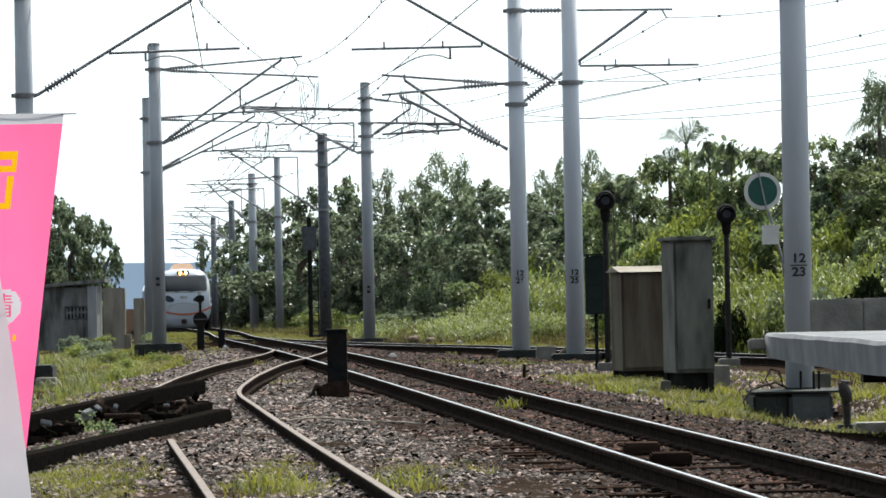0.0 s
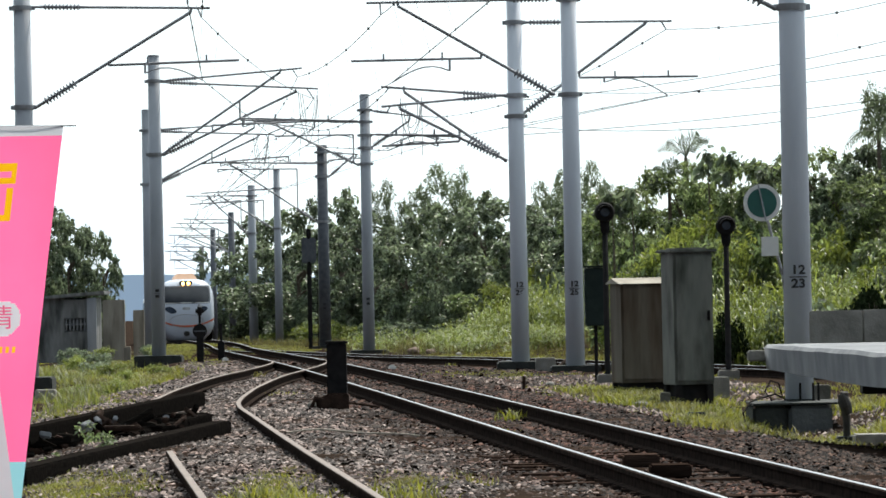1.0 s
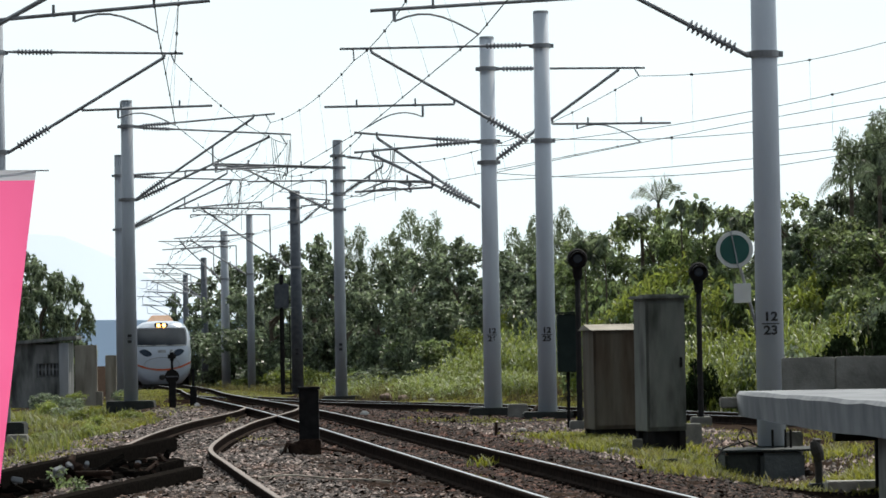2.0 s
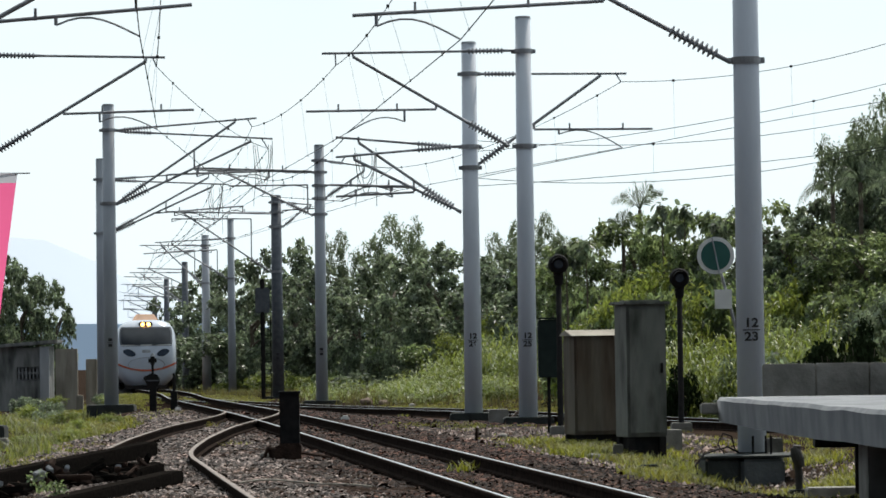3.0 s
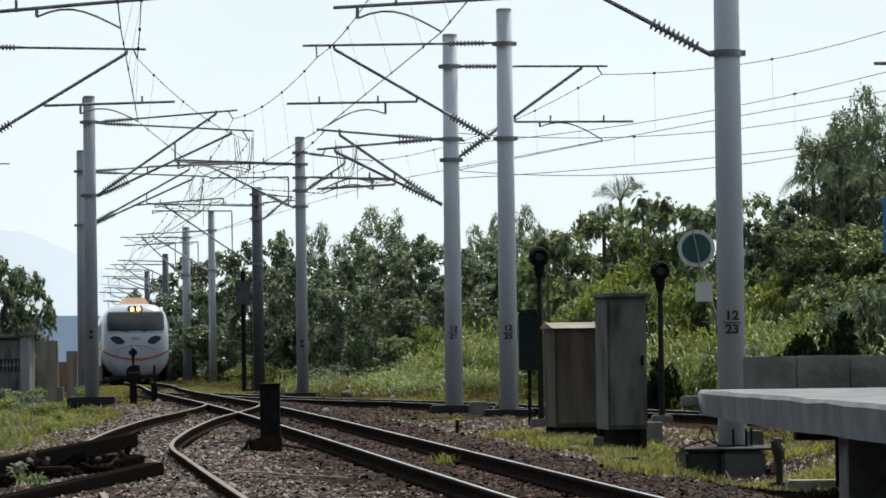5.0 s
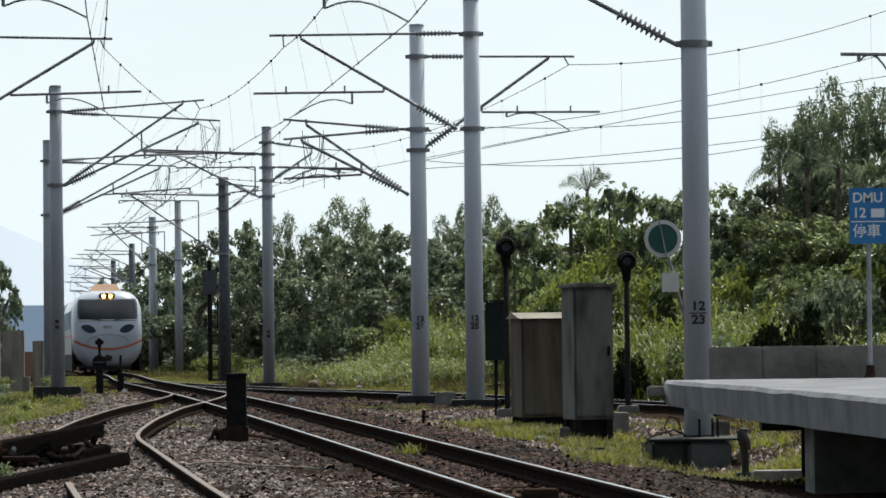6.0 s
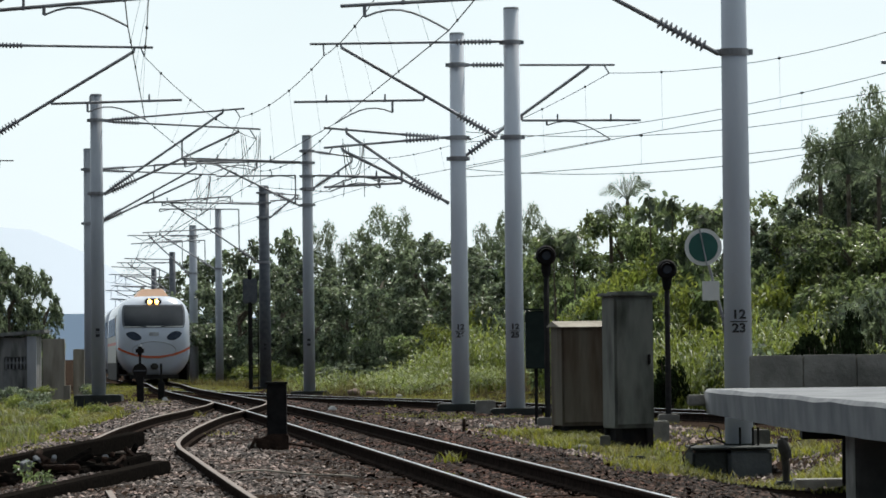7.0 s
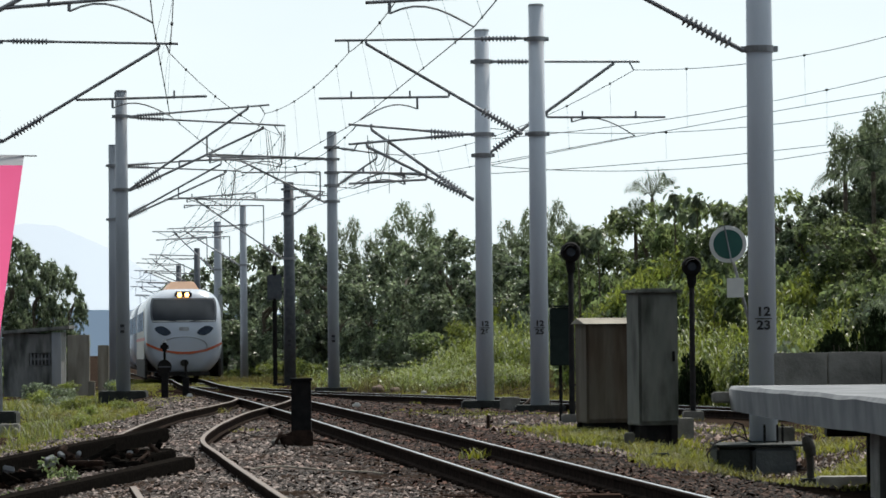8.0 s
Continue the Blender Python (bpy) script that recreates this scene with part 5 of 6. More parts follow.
def build_train():
    t = empty("train", pose(-8.5, 150, -0.43), "white electric express train with orange stripe and lit headlamps", "train")
    N = 64
    bm = bmesh.new()
    rings = []
    for r in np.linspace(0.06, 1.0, 18):
        ring_ = []
        for k in range(N):
            x, z = outline(2 * math.pi * k / N)
            x, z = x * r, 1.78 + (z - 1.78) * r
            ring_.append(bm.verts.new((x, nose_y(x, z) + 0.35 * max(0, (r - 0.82) / 0.18) ** 2.4, z)))
        rings.append(ring_)
    for y in (3.0, 19.6):
        rings.append([bm.verts.new((*[v for v in (outline(2 * math.pi * k / N)[0], y, outline(2 * math.pi * k / N)[1])],)) for k in range(N)])
    skin(bm, rings)
    bmesh.ops.recalc_face_normals(bm, faces=bm.faces)
    body = part("body", bm, M_TRAINW, t, "glossy white rounded cab and car body", True)

    def rounded(x0, x1, z0, z1, bow=0.0, p=0.10):
        def f(u, v):
            e = (1 - p) + p * (1 - (2 * v - 1) ** 4)
            x = (x0 + x1) / 2 + (x1 - x0) * (u - 0.5) * e
            return x, z0 + (z1 - z0) * v + bow * (2 * u - 1) ** 2
        return f
    part("windscreen", patch(bmesh.new(), rounded(-1.19, 1.19, 2.22, 3.04, 0.0, 0.06)), M_GLASS, t, "wide dark windscreen", True)
    part("windscreen_surround", patch(bmesh.new(), rounded(-1.26, 1.26, 2.16, 3.09, 0.0, 0.06), 0.006), M_DARK_STEEL, t, "", True)
    # white strip paints the highlight along the windscreen's lower edge
    part("windscreen_sill", patch(bmesh.new(), lambda u, v: ((u - 0.5) * 2.36, 2.19 + 0.035 * v), 0.016, 1, 24), M_WHITE, t, "white strip painted as the highlight under the windscreen", True)
    for s in (-1, 1):
        bm = bmesh.new()
        def eye(u, v, s=s):
            w = 0.34 * math.sin(math.pi * min(1, 0.03 + u * 0.97)) ** 0.7
            return s * (0.50 + 0.62 * u), 1.76 + 0.16 * u + w * (v - 0.5)
        part("eye_lamp", patch(bm, eye, 0.012, 5, 14), M_LENS, t, "dark almond-shaped lamp glass", True)
        bm = bmesh.new()
        tube(bm, [(s * 0.28, nose_y(0.28, 2.2) - 0.03, 2.2), (s * 0.85, nose_y(0.85, 2.26) - 0.03, 2.26)], 0.012, 6)
        part("wiper", bm, M_BLACK, t)
    part("stripe", patch(bmesh.new(), lambda u, v: ((u - 0.5) * 2.86, 0.95 + 0.09 * v + 0.36 * abs(2 * u - 1) ** 2.2), 0.012, 3, 40), M_ORANGE, t, "orange stripe round the nose", True)
    bm = bmesh.new()
    rim = []
    for a in np.linspace(0, 2 * math.pi, 41)[:-1]:
        x, z = 0.86 * math.cos(a), 1.27 + 0.34 * math.sin(a)
        rim.append((x, nose_y(x, z) - 0.006, z))
    tube(bm, rim + rim[:1], 0.013, 5)
    part("coupler_cover", bm, M_STEEL, t, "oval seam of the coupler cover", True)
    part("nose_badge", patch(bmesh.new(), rounded(-0.2, 0.2, 1.84, 1.98), 0.01, 2, 6), M_STEEL, t)
    bm = patch(bmesh.new(), lambda u, v: ((u - 0.5) * 1.95, 0.13 + 0.16 * v), 0.02, 2, 20)
    part("skirt", bm, M_UNDER, t, "dark lower skirt", True)
    z = 3.21
    hous = part("lamp_housing", boxed(0, nose_y(0, z) + 0.05, z, 0.66, 0.3, 0.26, bevel=0.05), M_GLASS, t)
    for s in (-1, 1):
        part("headlamp", lathe(bmesh.new(), (s * 0.14, nose_y(0, z) - 0.14, z), (s * 0.14, nose_y(0, z) - 0.09, z), [(0, 0.06), (0.5, 0.085), (1, 0.09)], 16), M_LAMP, hous, "lit warm headlamp")
    bm = bmesh.new()
    vs = [bm.verts.new(v) for v in ((-0.68, 1.6, 3.36), (0.68, 1.6, 3.36), (0.68, 9, 3.36), (-0.68, 9, 3.36), (-0.44, 2.0, 3.74), (0.44, 2.0, 3.74), (0.44, 8.6, 3.74), (-0.44, 8.6, 3.74))]
    for f in ((4, 5, 6, 7), (0, 1, 5, 4), (1, 2, 6, 5), (2, 3, 7, 6), (3, 0, 4, 7)):
        bm.faces.new([vs[k] for k in f])
    bmesh.ops.bevel(bm, geom=list(bm.edges), offset=0.03, segments=2, affect="EDGES")
    part("roof_fairing", bm, M_PEACH, t, "peach-coloured roof equipment fairing")
    # side glazing, lower band, doors
    for s in (-1, 1):
        for k in range(7):
            part("side_window", boxed(s * 1.445, 5.2 + 1.9 * k, 2.25, 0.03, 1.3, 0.75, bevel=0.01), M_GLASS, t)
        part("side_panel", boxed(s * 1.452, 11.3, 1.32, 0.012, 16.6, 1.1, 0.004), M_TRAING, t)
        part("side_stripe", boxed(s * 1.456, 11.0, 1.55, 0.012, 17.0, 0.12, 0.004), M_ORANGE, t)
        # dark panel added in place of the open running gear and its shadow
        part("underbody_panel", boxed(s * 1.41, 10.75, 0.42, 0.1, 17.6, 0.72, 0.02), M_UNDER, t, "dark panel standing in for the shadowed underbody")
        part("cab_door", boxed(s * 1.45, 3.4, 1.75, 0.02, 0.75, 1.9, 0.02), M_TRAING, t)
    # following cars
    for c in range(3):
        bm = bmesh.new()
        rings = [[bm.verts.new((outline(2 * math.pi * k / 40)[0], y, outline(2 * math.pi * k / 40)[1])) for k in range(40)] for y in (20.1 + 20.2 * c, 39.8 + 20.2 * c)]
        skin(bm, rings)
        car = part("car_body", bm, M_TRAINW, t, "", True)
        for s in (-1, 1):
            for k in range(8):
                part("side_window", boxed(s * 1.445, 22.0 + 20.2 * c + 2.1 * k, 2.25, 0.03, 1.4, 0.75, bevel=0.01), M_GLASS, car)
        part("gangway", boxed(0, 19.85 + 20.2 * c, 1.9, 1.9, 0.7, 2.6, 0.05), M_UNDER, car)
    # running gear
    for y0 in (3.6, 16.4, 24.0, 36.6, 44.2):
        bm = bmesh.new()
        box(bm, 0, y0, 0.55, 2.2, 2.9, 0.3, 0.05)
        for s in (-1, 1):
            box(bm, s * 1.05, y0, 0.5, 0.16, 2.7, 0.28, 0.04)
        bogie = part("bogie", bm, M_UNDER, t)
        for dy in (-1.05, 1.05):
            bm = bmesh.new()
            for s in (-1, 1):
                lathe(bm, (s * 0.5, y0 + dy, 0.43), (s * 0.64, y0 + dy, 0.43), [(0, 0.45), (0.2, 0.43), (0.8, 0.43), (1, 0.36)], 24)
            tube(bm, [(-0.6, y0 + dy, 0.43), (0.6, y0 + dy, 0.43)], 0.08)
            part("wheelset", bm, M_UNDER, bogie)
    part("coupler", boxed(0, 0.0, 0.62, 0.3, 0.5, 0.24, 0.05), M_UNDER, t)
    part("underframe_boxes", boxed(0, 10, 0.6, 2.4, 7.5, 0.6, 0.06), M_UNDER, t)
    return t


train = build_train()


# ---- lineside things ----
def build_signal(x, y, h, label):
    z = gz(x, y)
    t = empty("signal", pose(x, y, z), label, "signal", "lineside signals")
    part("post", lathe(bmesh.new(), (0, 0, -0.1), (0, 0, h), [(0, 0.07), (0.02, 0.053), (1, 0.046)], 12), M_BLACK, t, smooth=True)
    part("base", boxed(0, 0, 0.05, 0.36, 0.36, 0.22, bevel=0.02), M_CONC_OLD, t)
    bm = bmesh.new()
    lathe(bm, (0, 0.12, h + 0.06), (0, -0.14, h + 0.06), [(0, 0.1), (0.1, 0.16), (0.55, 0.175), (0.6, 0.175), (1, 0.15)], 20)
    lathe(bm, (0, 0, h - 0.3), (0, 0, h - 0.06), [(0, 0.06), (0.3, 0.08), (1, 0.09)], 12)
    head = part("signal_head", bm, M_BLACK, t, "round black signal head")
    bm = bmesh.new()
    for a0, a1 in zip(np.linspace(0.2, math.pi - 0.2, 9), np.linspace(0.2, math.pi - 0.2, 9)[1:]):
        vs = [bm.verts.new((r * math.cos(a), yy, h + 0.06 + r * math.sin(a))) for a, r, yy in ((a0, 0.125, -0.14), (a1, 0.125, -0.14), (a1, 0.115, -0.3), (a0, 0.115, -0.3))]
        bm.faces.new(vs)
    part("hood", bm, M_BLACK, head)
    part("lens", lathe(bmesh.new(), (0, -0.135, h + 0.06), (0, -0.15, h + 0.06), [(0, 0.085), (1, 0.07)], 16), M_LENS, head)
    return t


build_signal(2.78, 67.5, 2.86, "black-painted round signal on a slender post beside the cabinets")
build_signal(4.95, 69.0, 2.62, "black-painted round signal on a slender post behind the cabinets")


def build_cabinet(name, x, y, w, d, h, turn, material, label, roof, doors=1, legs=0.16):
    z = gz(x, y)
    t = empty(name, pose(x, y, z, 0, 0, turn), label, "cabinet", "relay cabinets")
    part("body", boxed(0, 0, legs + h / 2, w, d, h, bevel=0.012), material, t)
    bm = bmesh.new()
    if roof == "pitched":
        e = 0.05
        vs = [bm.verts.new(v) for v in ((-w / 2 - e, -d / 2 - e, legs + h), (w / 2 + e, -d / 2 - e, legs + h), (w / 2 + e, d / 2 + e, legs + h), (-w / 2 - e, d / 2 + e, legs + h), (-w / 2 - e, d * 0.1, legs + h + 0.09), (w / 2 + e, d * 0.1, legs + h + 0.09))]
        for f in ((0, 1, 5, 4), (2, 3, 4, 5), (0, 4, 3), (1, 2, 5), (3, 2, 1, 0)):
            bm.faces.new([vs[k] for k in f])
        bmesh.ops.recalc_face_normals(bm, faces=bm.faces)
    else:
        box(bm, 0, 0, legs + h + 0.02, w + 0.11, d + 0.11, 0.045, 0.012)
        box(bm, 0, 0, legs + h + 0.05, w * 0.8, d * 0.8, 0.03, 0.01)
    part("roof", bm, M_HUTTAN if roof == "pitched" else M_CAB, t)
    wd = w / doors
    for k in range(doors):
        dx = -w / 2 + wd * (k + 0.5)
        door = part("door", boxed(dx, -d / 2 - 0.012, legs + h / 2, wd - 0.05, 0.022, h - 0.1, bevel=0.006), material, t)
        for zz in (0.2, 0.5, 0.8):
            part("hinge", boxed(dx - wd / 2 + 0.03, -d / 2 - 0.02, legs + h * zz, 0.022, 0.026, 0.09, bevel=0.004), material, door)
        part("handle", boxed(dx + wd * 0.36, -d / 2 - 0.04, legs + h * 0.52, 0.03, 0.04, 0.14, 0.006), M_BLACK, door)
    # black box put in for the dark recess between the feet
    part("recess_fill", boxed(0, 0.02, legs / 2 - 0.06, w - 0.12, d - 0.1, legs + 0.12, bevel=0.01), M_BLACK, t)
    for sx in (-1, 1):
        for sy in (-1, 1):
            part("foot", boxed(sx * (w / 2 - 0.06), sy * (d / 2 - 0.06), legs / 2 - 0.05, 0.1, 0.1, legs + 0.1, bevel=0.008), M_BLACK, t)
    return t


build_cabinet("relay_cabinet", 3.40, 55.2, 0.58, 0.5, 1.84, 17, M_CAB, "tall weathered grey steel relay cabinet streaked with dirt", "flat", legs=0.30)
build_cabinet("relay_cabinet", 3.04, 60.2, 0.88, 0.6, 1.5, 14, M_CABTAN, "lower tan steel cabinet with rust streaks and pale roof", "pitched", 1, 0.18)
for x, y, s, h, lab in ((5.12, 54.0, 0.26, 0.42, "small pale concrete block behind the marked pole"), (4.0, 58.0, 0.32, 0.34, "small pale concrete block by the cabinet"), (2.98, 53.6, 0.14, 0.24, "small grey concrete marker post by the cabinet"), (3.08, 48.6, 0.22, 0.14, "dark short timber stub in the weeds")):
    tagged(mesh_ob("concrete_block", boxed(x, y, gz(x, y) + h / 2 - 0.02, s, s, h, bevel=0.015), M_CONC_DARK if "dark" in lab else M_CONC_OLD), lab, "block")

# green disc board on its leaning post
t = empty("disc_board", pose(5.05, 55.4, gz(5.05, 55.4)), "green round disc board with white rim on a leaning post", "railway sign")
bz = gz(5.05, 55.4)
tube_pts = [(0, 0, -0.1), (4.74 - 5.05, -0.1, 1.52 - bz), (4.44 - 5.05, -0.2, 2.66 - bz)]
part("post", tube(bmesh.new(), tube_pts, 0.022, 8), M_STEEL, t)
cx, cz = 4.47 - 5.05, 2.49 - bz
disc = part("disc", lathe(bmesh.new(), (cx, -0.24, cz), (cx, -0.26, cz), [(0, 0.26), (1, 0.26)], 40), M_WHITE, t, "white rim")
part("green_face", lathe(bmesh.new(), (cx, -0.262, cz), (cx, -0.266, cz), [(0, 0.205), (1, 0.205)], 40), M_GREEN, disc, "green face")
part("bar", tube(bmesh.new(), [(cx - 0.05, -0.275, cz + 0.25), (cx + 0.05, -0.275, cz - 0.26)], 0.011, 6), M_STEEL, t)
part("small_plate", boxed(4.575 - 5.05, -0.18, 1.88 - bz, 0.24, 0.02, 0.27, 0.004), M_WHITE, t, "small plain pale plate")


# ---- platform ----
def build_platform():
    t = tagged(new("platform"), "pale concrete platform end with a chipped overhanging slab", "platform")
    edge = spline([(3.58, 44.3), (3.64, 43.0), (3.80, 40.2), (3.93, 37.5), (4.10, 35.0), (4.30, 32.0), (4.75, 26.0)], 0.7)
    bm = bmesh.new()
    top, low, lip, back, lowb = [], [], [], [], []
    for k, p in enumerate(edge):
        j = 0.03 * noise.fractal((k * 0.45, 0, 3), 1.0, 2.0, 3)
        zt = 0.675 + 0.02 * float(step01(k, 0, 10)) + 0.014 * noise.noise((k * 0.5, 2, 0))
        top.append(bm.verts.new((p.x + 0.035 + j, p.y, zt)))
        lip.append(bm.verts.new((p.x + j * 0.5, p.y, zt - 0.04 + 0.02 * noise.noise((k * 0.8, 5, 0)))))
        low.append(bm.verts.new((p.x + 0.02, p.y, 0.40 - 0.03 * step01(k, 0, 6) + 0.015 * noise.noise((k * 0.45, 9, 0)))))
        back.append(bm.verts.new((9.5, p.y, 0.672)))
        lowb.append(bm.verts.new((9.5, p.y, 0.38)))
    for k in range(len(edge) - 1):
        for a, b in ((back, top), (top, lip), (lip, low), (low, lowb)):
            bm.faces.new((a[k], a[k + 1], b[k + 1], b[k]))
    bm.faces.new((top[0], lip[0], low[0], lowb[0], back[0]))
    bmesh.ops.recalc_face_normals(bm, faces=bm.faces)
    chains = [set(c) for c in (top, lip, low, back, lowb)]
    for e in bm.edges:
        e.smooth = not any(e.verts[0] in c and e.verts[1] in c for c in chains)
    part("slab", bm, M_CONC_WHITE, t, "pale concrete slab with a worn wavy edge", True)
    part("ledge", boxed(3.53, 44.5, 0.545, 0.24, 0.3, 0.12, bevel=0.015), M_CONC_OLD, t, "short grey ledge at the end of the slab")
    x0 = 4.21
    for k in range(9):
        w = 0.617
        b = part("wall_panel", boxed(x0 + w / 2, 45.6, 0.655 + 0.185, w - 0.012, 0.12, 0.38 + 0.006 * (k % 2), bevel=0.01), M_CONC_OLD, t)
        x0 += w
    for x, y in ((4.38, 36.6), (5.4, 42.2), (7.2, 40)):
        part("pier", boxed(x + 0.5, y, -0.15, 1.15, 0.8, 1.1, bevel=0.02), M_CONC_OLD, t, "square concrete pier")
    part("cross_beam", boxed(5.9, 44.2, 0.2, 2.5, 0.3, 0.2, bevel=0.01), M_CONC_DARK, t, "dark cross beam under the slab")
    part("support_post", boxed(5.2, 44.6, -0.1, 0.09, 0.12, 0.8, bevel=0.01), M_BLACK, t, "dark support post under the slab")
    return t


build_platform()
sg = empty("stop_sign", pose(5.92, 44.4, 0.655), "blue and white train stopping sign on a grey post", "railway sign")
part("post", tube(bmesh.new(), [(0, 0, 0), (0, 0, 2.16)], 0.028, 10), M_STEEL, sg)
part("foot", lathe(bmesh.new(), (0, 0, 0), (0, 0, 0.16), [(0, 0.09), (0.3, 0.06), (1, 0.045)], 12), M_RUSTPIPE, sg)
plate = part("plate", boxed(0, -0.04, 1.84, 0.44, 0.02, 0.63, bevel=0.006), M_SIGNBLUE, sg, "blue enamel plate")
part("divider", boxed(0, -0.052, 1.775, 0.40, 0.004, 0.012), M_SIGNWHITE, plate)
face = pose(0, -0.053, 0, 90, 0, 0)
lettering("letters", "DMU", 0.155, plate, face @ pose(-0.185, 2.04, 0), M_SIGNWHITE, 0, 0.003, "LEFT")
lettering("letters", "12", 0.155, plate, face @ pose(-0.185, 1.87, 0), M_SIGNWHITE, 0, 0.003, "LEFT")
lettering("letters", "\u505c\u8eca", 0.16, plate, face @ pose(-0.185, 1.66, 0), M_SIGNWHITE, 0, 0.002, "LEFT")
part("character_bar", boxed(0.1, -0.053, 1.87, 0.15, 0.004, 0.1), M_SIGNWHITE, plate)

# pipe and valve by the near pole, blocks at its foot
t = empty("standpipe", pose(4.72, 46.6, gz(4.72, 46.6)), "rusted iron standpipe with a bent head beside the pole", "standpipe")
part("pipe", tube(bmesh.new(), [(0, 0, -0.1), (0, 0, 0.35), (-0.03, 0, 0.55), (-0.02, -0.02, 0.68)], [0.045, 0.045, 0.055, 0.05], 10), M_UNDER, t)
part("valve_body", lathe(bmesh.new(), (0.02, -0.03, 0.42), (-0.06, -0.03, 0.66), [(0, 0.05), (0.4, 0.075), (0.7, 0.07), (1, 0.045)], 12), M_UNDER, t)
part("foot_block", boxed(0, 0, 0.03, 0.26, 0.26, 0.26, bevel=0.02), M_CONC_DARK, t)
for x, y, w, d, h, mt, lab in ((5.1, 45.6, 0.8, 0.4, 0.16, M_CONC_OLD, "pale flat concrete slab on the grass"),):
    z = gz(x, y) + h / 2 - 0.03 if "plate" not in lab else -0.22
    tagged(mesh_ob("concrete_block" if "concrete" in lab else "steel_plate", boxed(x, y, z, w, d, h, bevel=0.015), mt), lab, "block")
# ---- between the tracks ----
t = empty("track_machine", pose(-1.4, 51.4, gz(-1.4, 51.4)), "black upright box on a rusty base between the tracks", "track equipment")
part("body", boxed(0, 0, 0.53, 0.255, 0.3, 0.66, bevel=0.012), M_BLACK, t)
part("lid", boxed(0, 0, 0.875, 0.285, 0.33, 0.035, bevel=0.008), M_BLACK, t)
bm = boxed(0, 0, 0.1, 0.3, 0.36, 0.24, bevel=0.02)
part("base", bm, M_RUSTPIPE, t, "rusty base")
bm = bmesh.new()
tube(bm, [(-0.1, -0.1, 0.12), (-0.28, -0.2, 0.16), (-0.34, -0.2, 0.02)], 0.03, 6)
tube(bm, [(0.1, -0.1, 0.1), (0.4, -0.3, 0.06), (0.55, -0.3, 0.03)], 0.015, 6)
part("cranks", bm, M_RUSTPIPE, t)
part("crank_cover", boxed(-0.17, -0.04, 0.08, 0.2, 0.3, 0.2, bevel=0.03, m=pose(0, 0, 0, 0, -14, 0)), M_RUSTPIPE, t, "dark sloping cover beside the base")
# short stake, twig and pale lumps in the ballast
tagged(mesh_ob("stake", tube(bmesh.new(), [(1.21, 61, gz(1.21, 61) - 0.1), (1.22, 61, gz(1.21, 61) + 0.22)], 0.028, 6), M_RUSTPIPE), "short rusty stake beside the pole foundations", "stake")
tagged(mesh_ob("twig", tube(bmesh.new(), [(0.2, 40.5, gz(0.2, 40.5) + 0.02), (0.38, 40.7, gz(0.38, 40.7) + 0.03), (0.52, 41.0, gz(0.52, 41) + 0.07)], [0.006, 0.01, 0.008], 6), M_BARK), "bare twig lying against the rail", "twig")
# thin pale cable lying on the ballast
bm = bmesh.new()
tube(bm, [(-1.62 + 1.35 * s, 40.2 + 0.5 * math.sin(3.1 * s), gz(-1.62 + 1.35 * s, 40.2) + 0.04 + 0.02 * math.sin(9 * s)) for s in np.linspace(0, 1, 16)], 0.009, 6)
tagged(mesh_ob("loose_cable", bm, M_HUTTAN), "thin pale cable lying across the ballast", "cable")
for x, y, w in ((1.62, 33.0, 0.3), (1.75, 31.0, 0.32)):
    tagged(mesh_ob("timber_block", boxed(x, y, -0.1, w, 0.35, 0.1, bevel=0.015), M_SLEEPER), "brown timber block between the rails", "timber", "timber blocks")


# old timber stop across the siding
def beam(x0, y0, z0, x1, y1, z1, w, h, label):
    a, b = Vector((x0, y0, z0)), Vector((x1, y1, z1))
    d = b - a
    bm = boxed(0, 0, 0, d.length, w, h, bevel=0.015)
    m = Matrix.Translation((a + b) / 2) @ d.to_track_quat("X", "Z").to_matrix().to_4x4()
    bmesh.ops.transform(bm, matrix=m, verts=bm.verts)
    return tagged(mesh_ob("timber_beam", bm, M_TIMBER), label, "timber beam", "heap of old timbers")


beam(-3.5, 32.0, -0.11, -2.33, 41.2, -0.045, 0.2, 0.17, "long black tarred timber beam lying over the siding")
beam(-4.45, 34.8, 0.0, -3.02, 48.2, 0.09, 0.2, 0.17, "long black tarred timber beam resting on the heap")
beam(-3.35, 41.0, -0.12, -2.68, 44.2, -0.02, 0.16, 0.1, "black tarred timber beam in the middle of the heap")
beam(-3.15, 45.3, -0.12, -2.9, 45.8, -0.12, 0.4, 0.24, "short dark timber block under the beam")
beam(-4.5, 39.0, -0.2, -4.2, 39.8, -0.2, 0.4, 0.14, "short dark timber block under the beam")
q = random.Random(8)
for k in range(130):
    s = q.random()
    x, y = -4.3 + 1.55 * s + q.uniform(-.15, .15), 36.6 + 7.6 * s + q.uniform(-.6, .6)
    bm = boxed(0, 0, 0, q.uniform(.04, .16) if k % 3 else q.uniform(.3, .8), q.uniform(.03, .07), q.uniform(.03, .07), bevel=0.012)
    bmesh.ops.transform(bm, matrix=pose(x, y, gz(x, y) + q.uniform(.02, .13), q.uniform(-30, 30), q.uniform(-30, 30), q.uniform(0, 180)), verts=bm.verts)
    tagged(mesh_ob("rubble", bm, q.choice((M_TIMBER, M_TIMBER, M_RUSTPIPE) if k % 3 == 0 else (M_TIMBER, M_TIMBER, M_TIMBER, M_RUSTPIPE, M_RUSTPIPE, M_STONE))), "broken lump of concrete and wood in the timber heap", "rubble", "rubble in the heap")
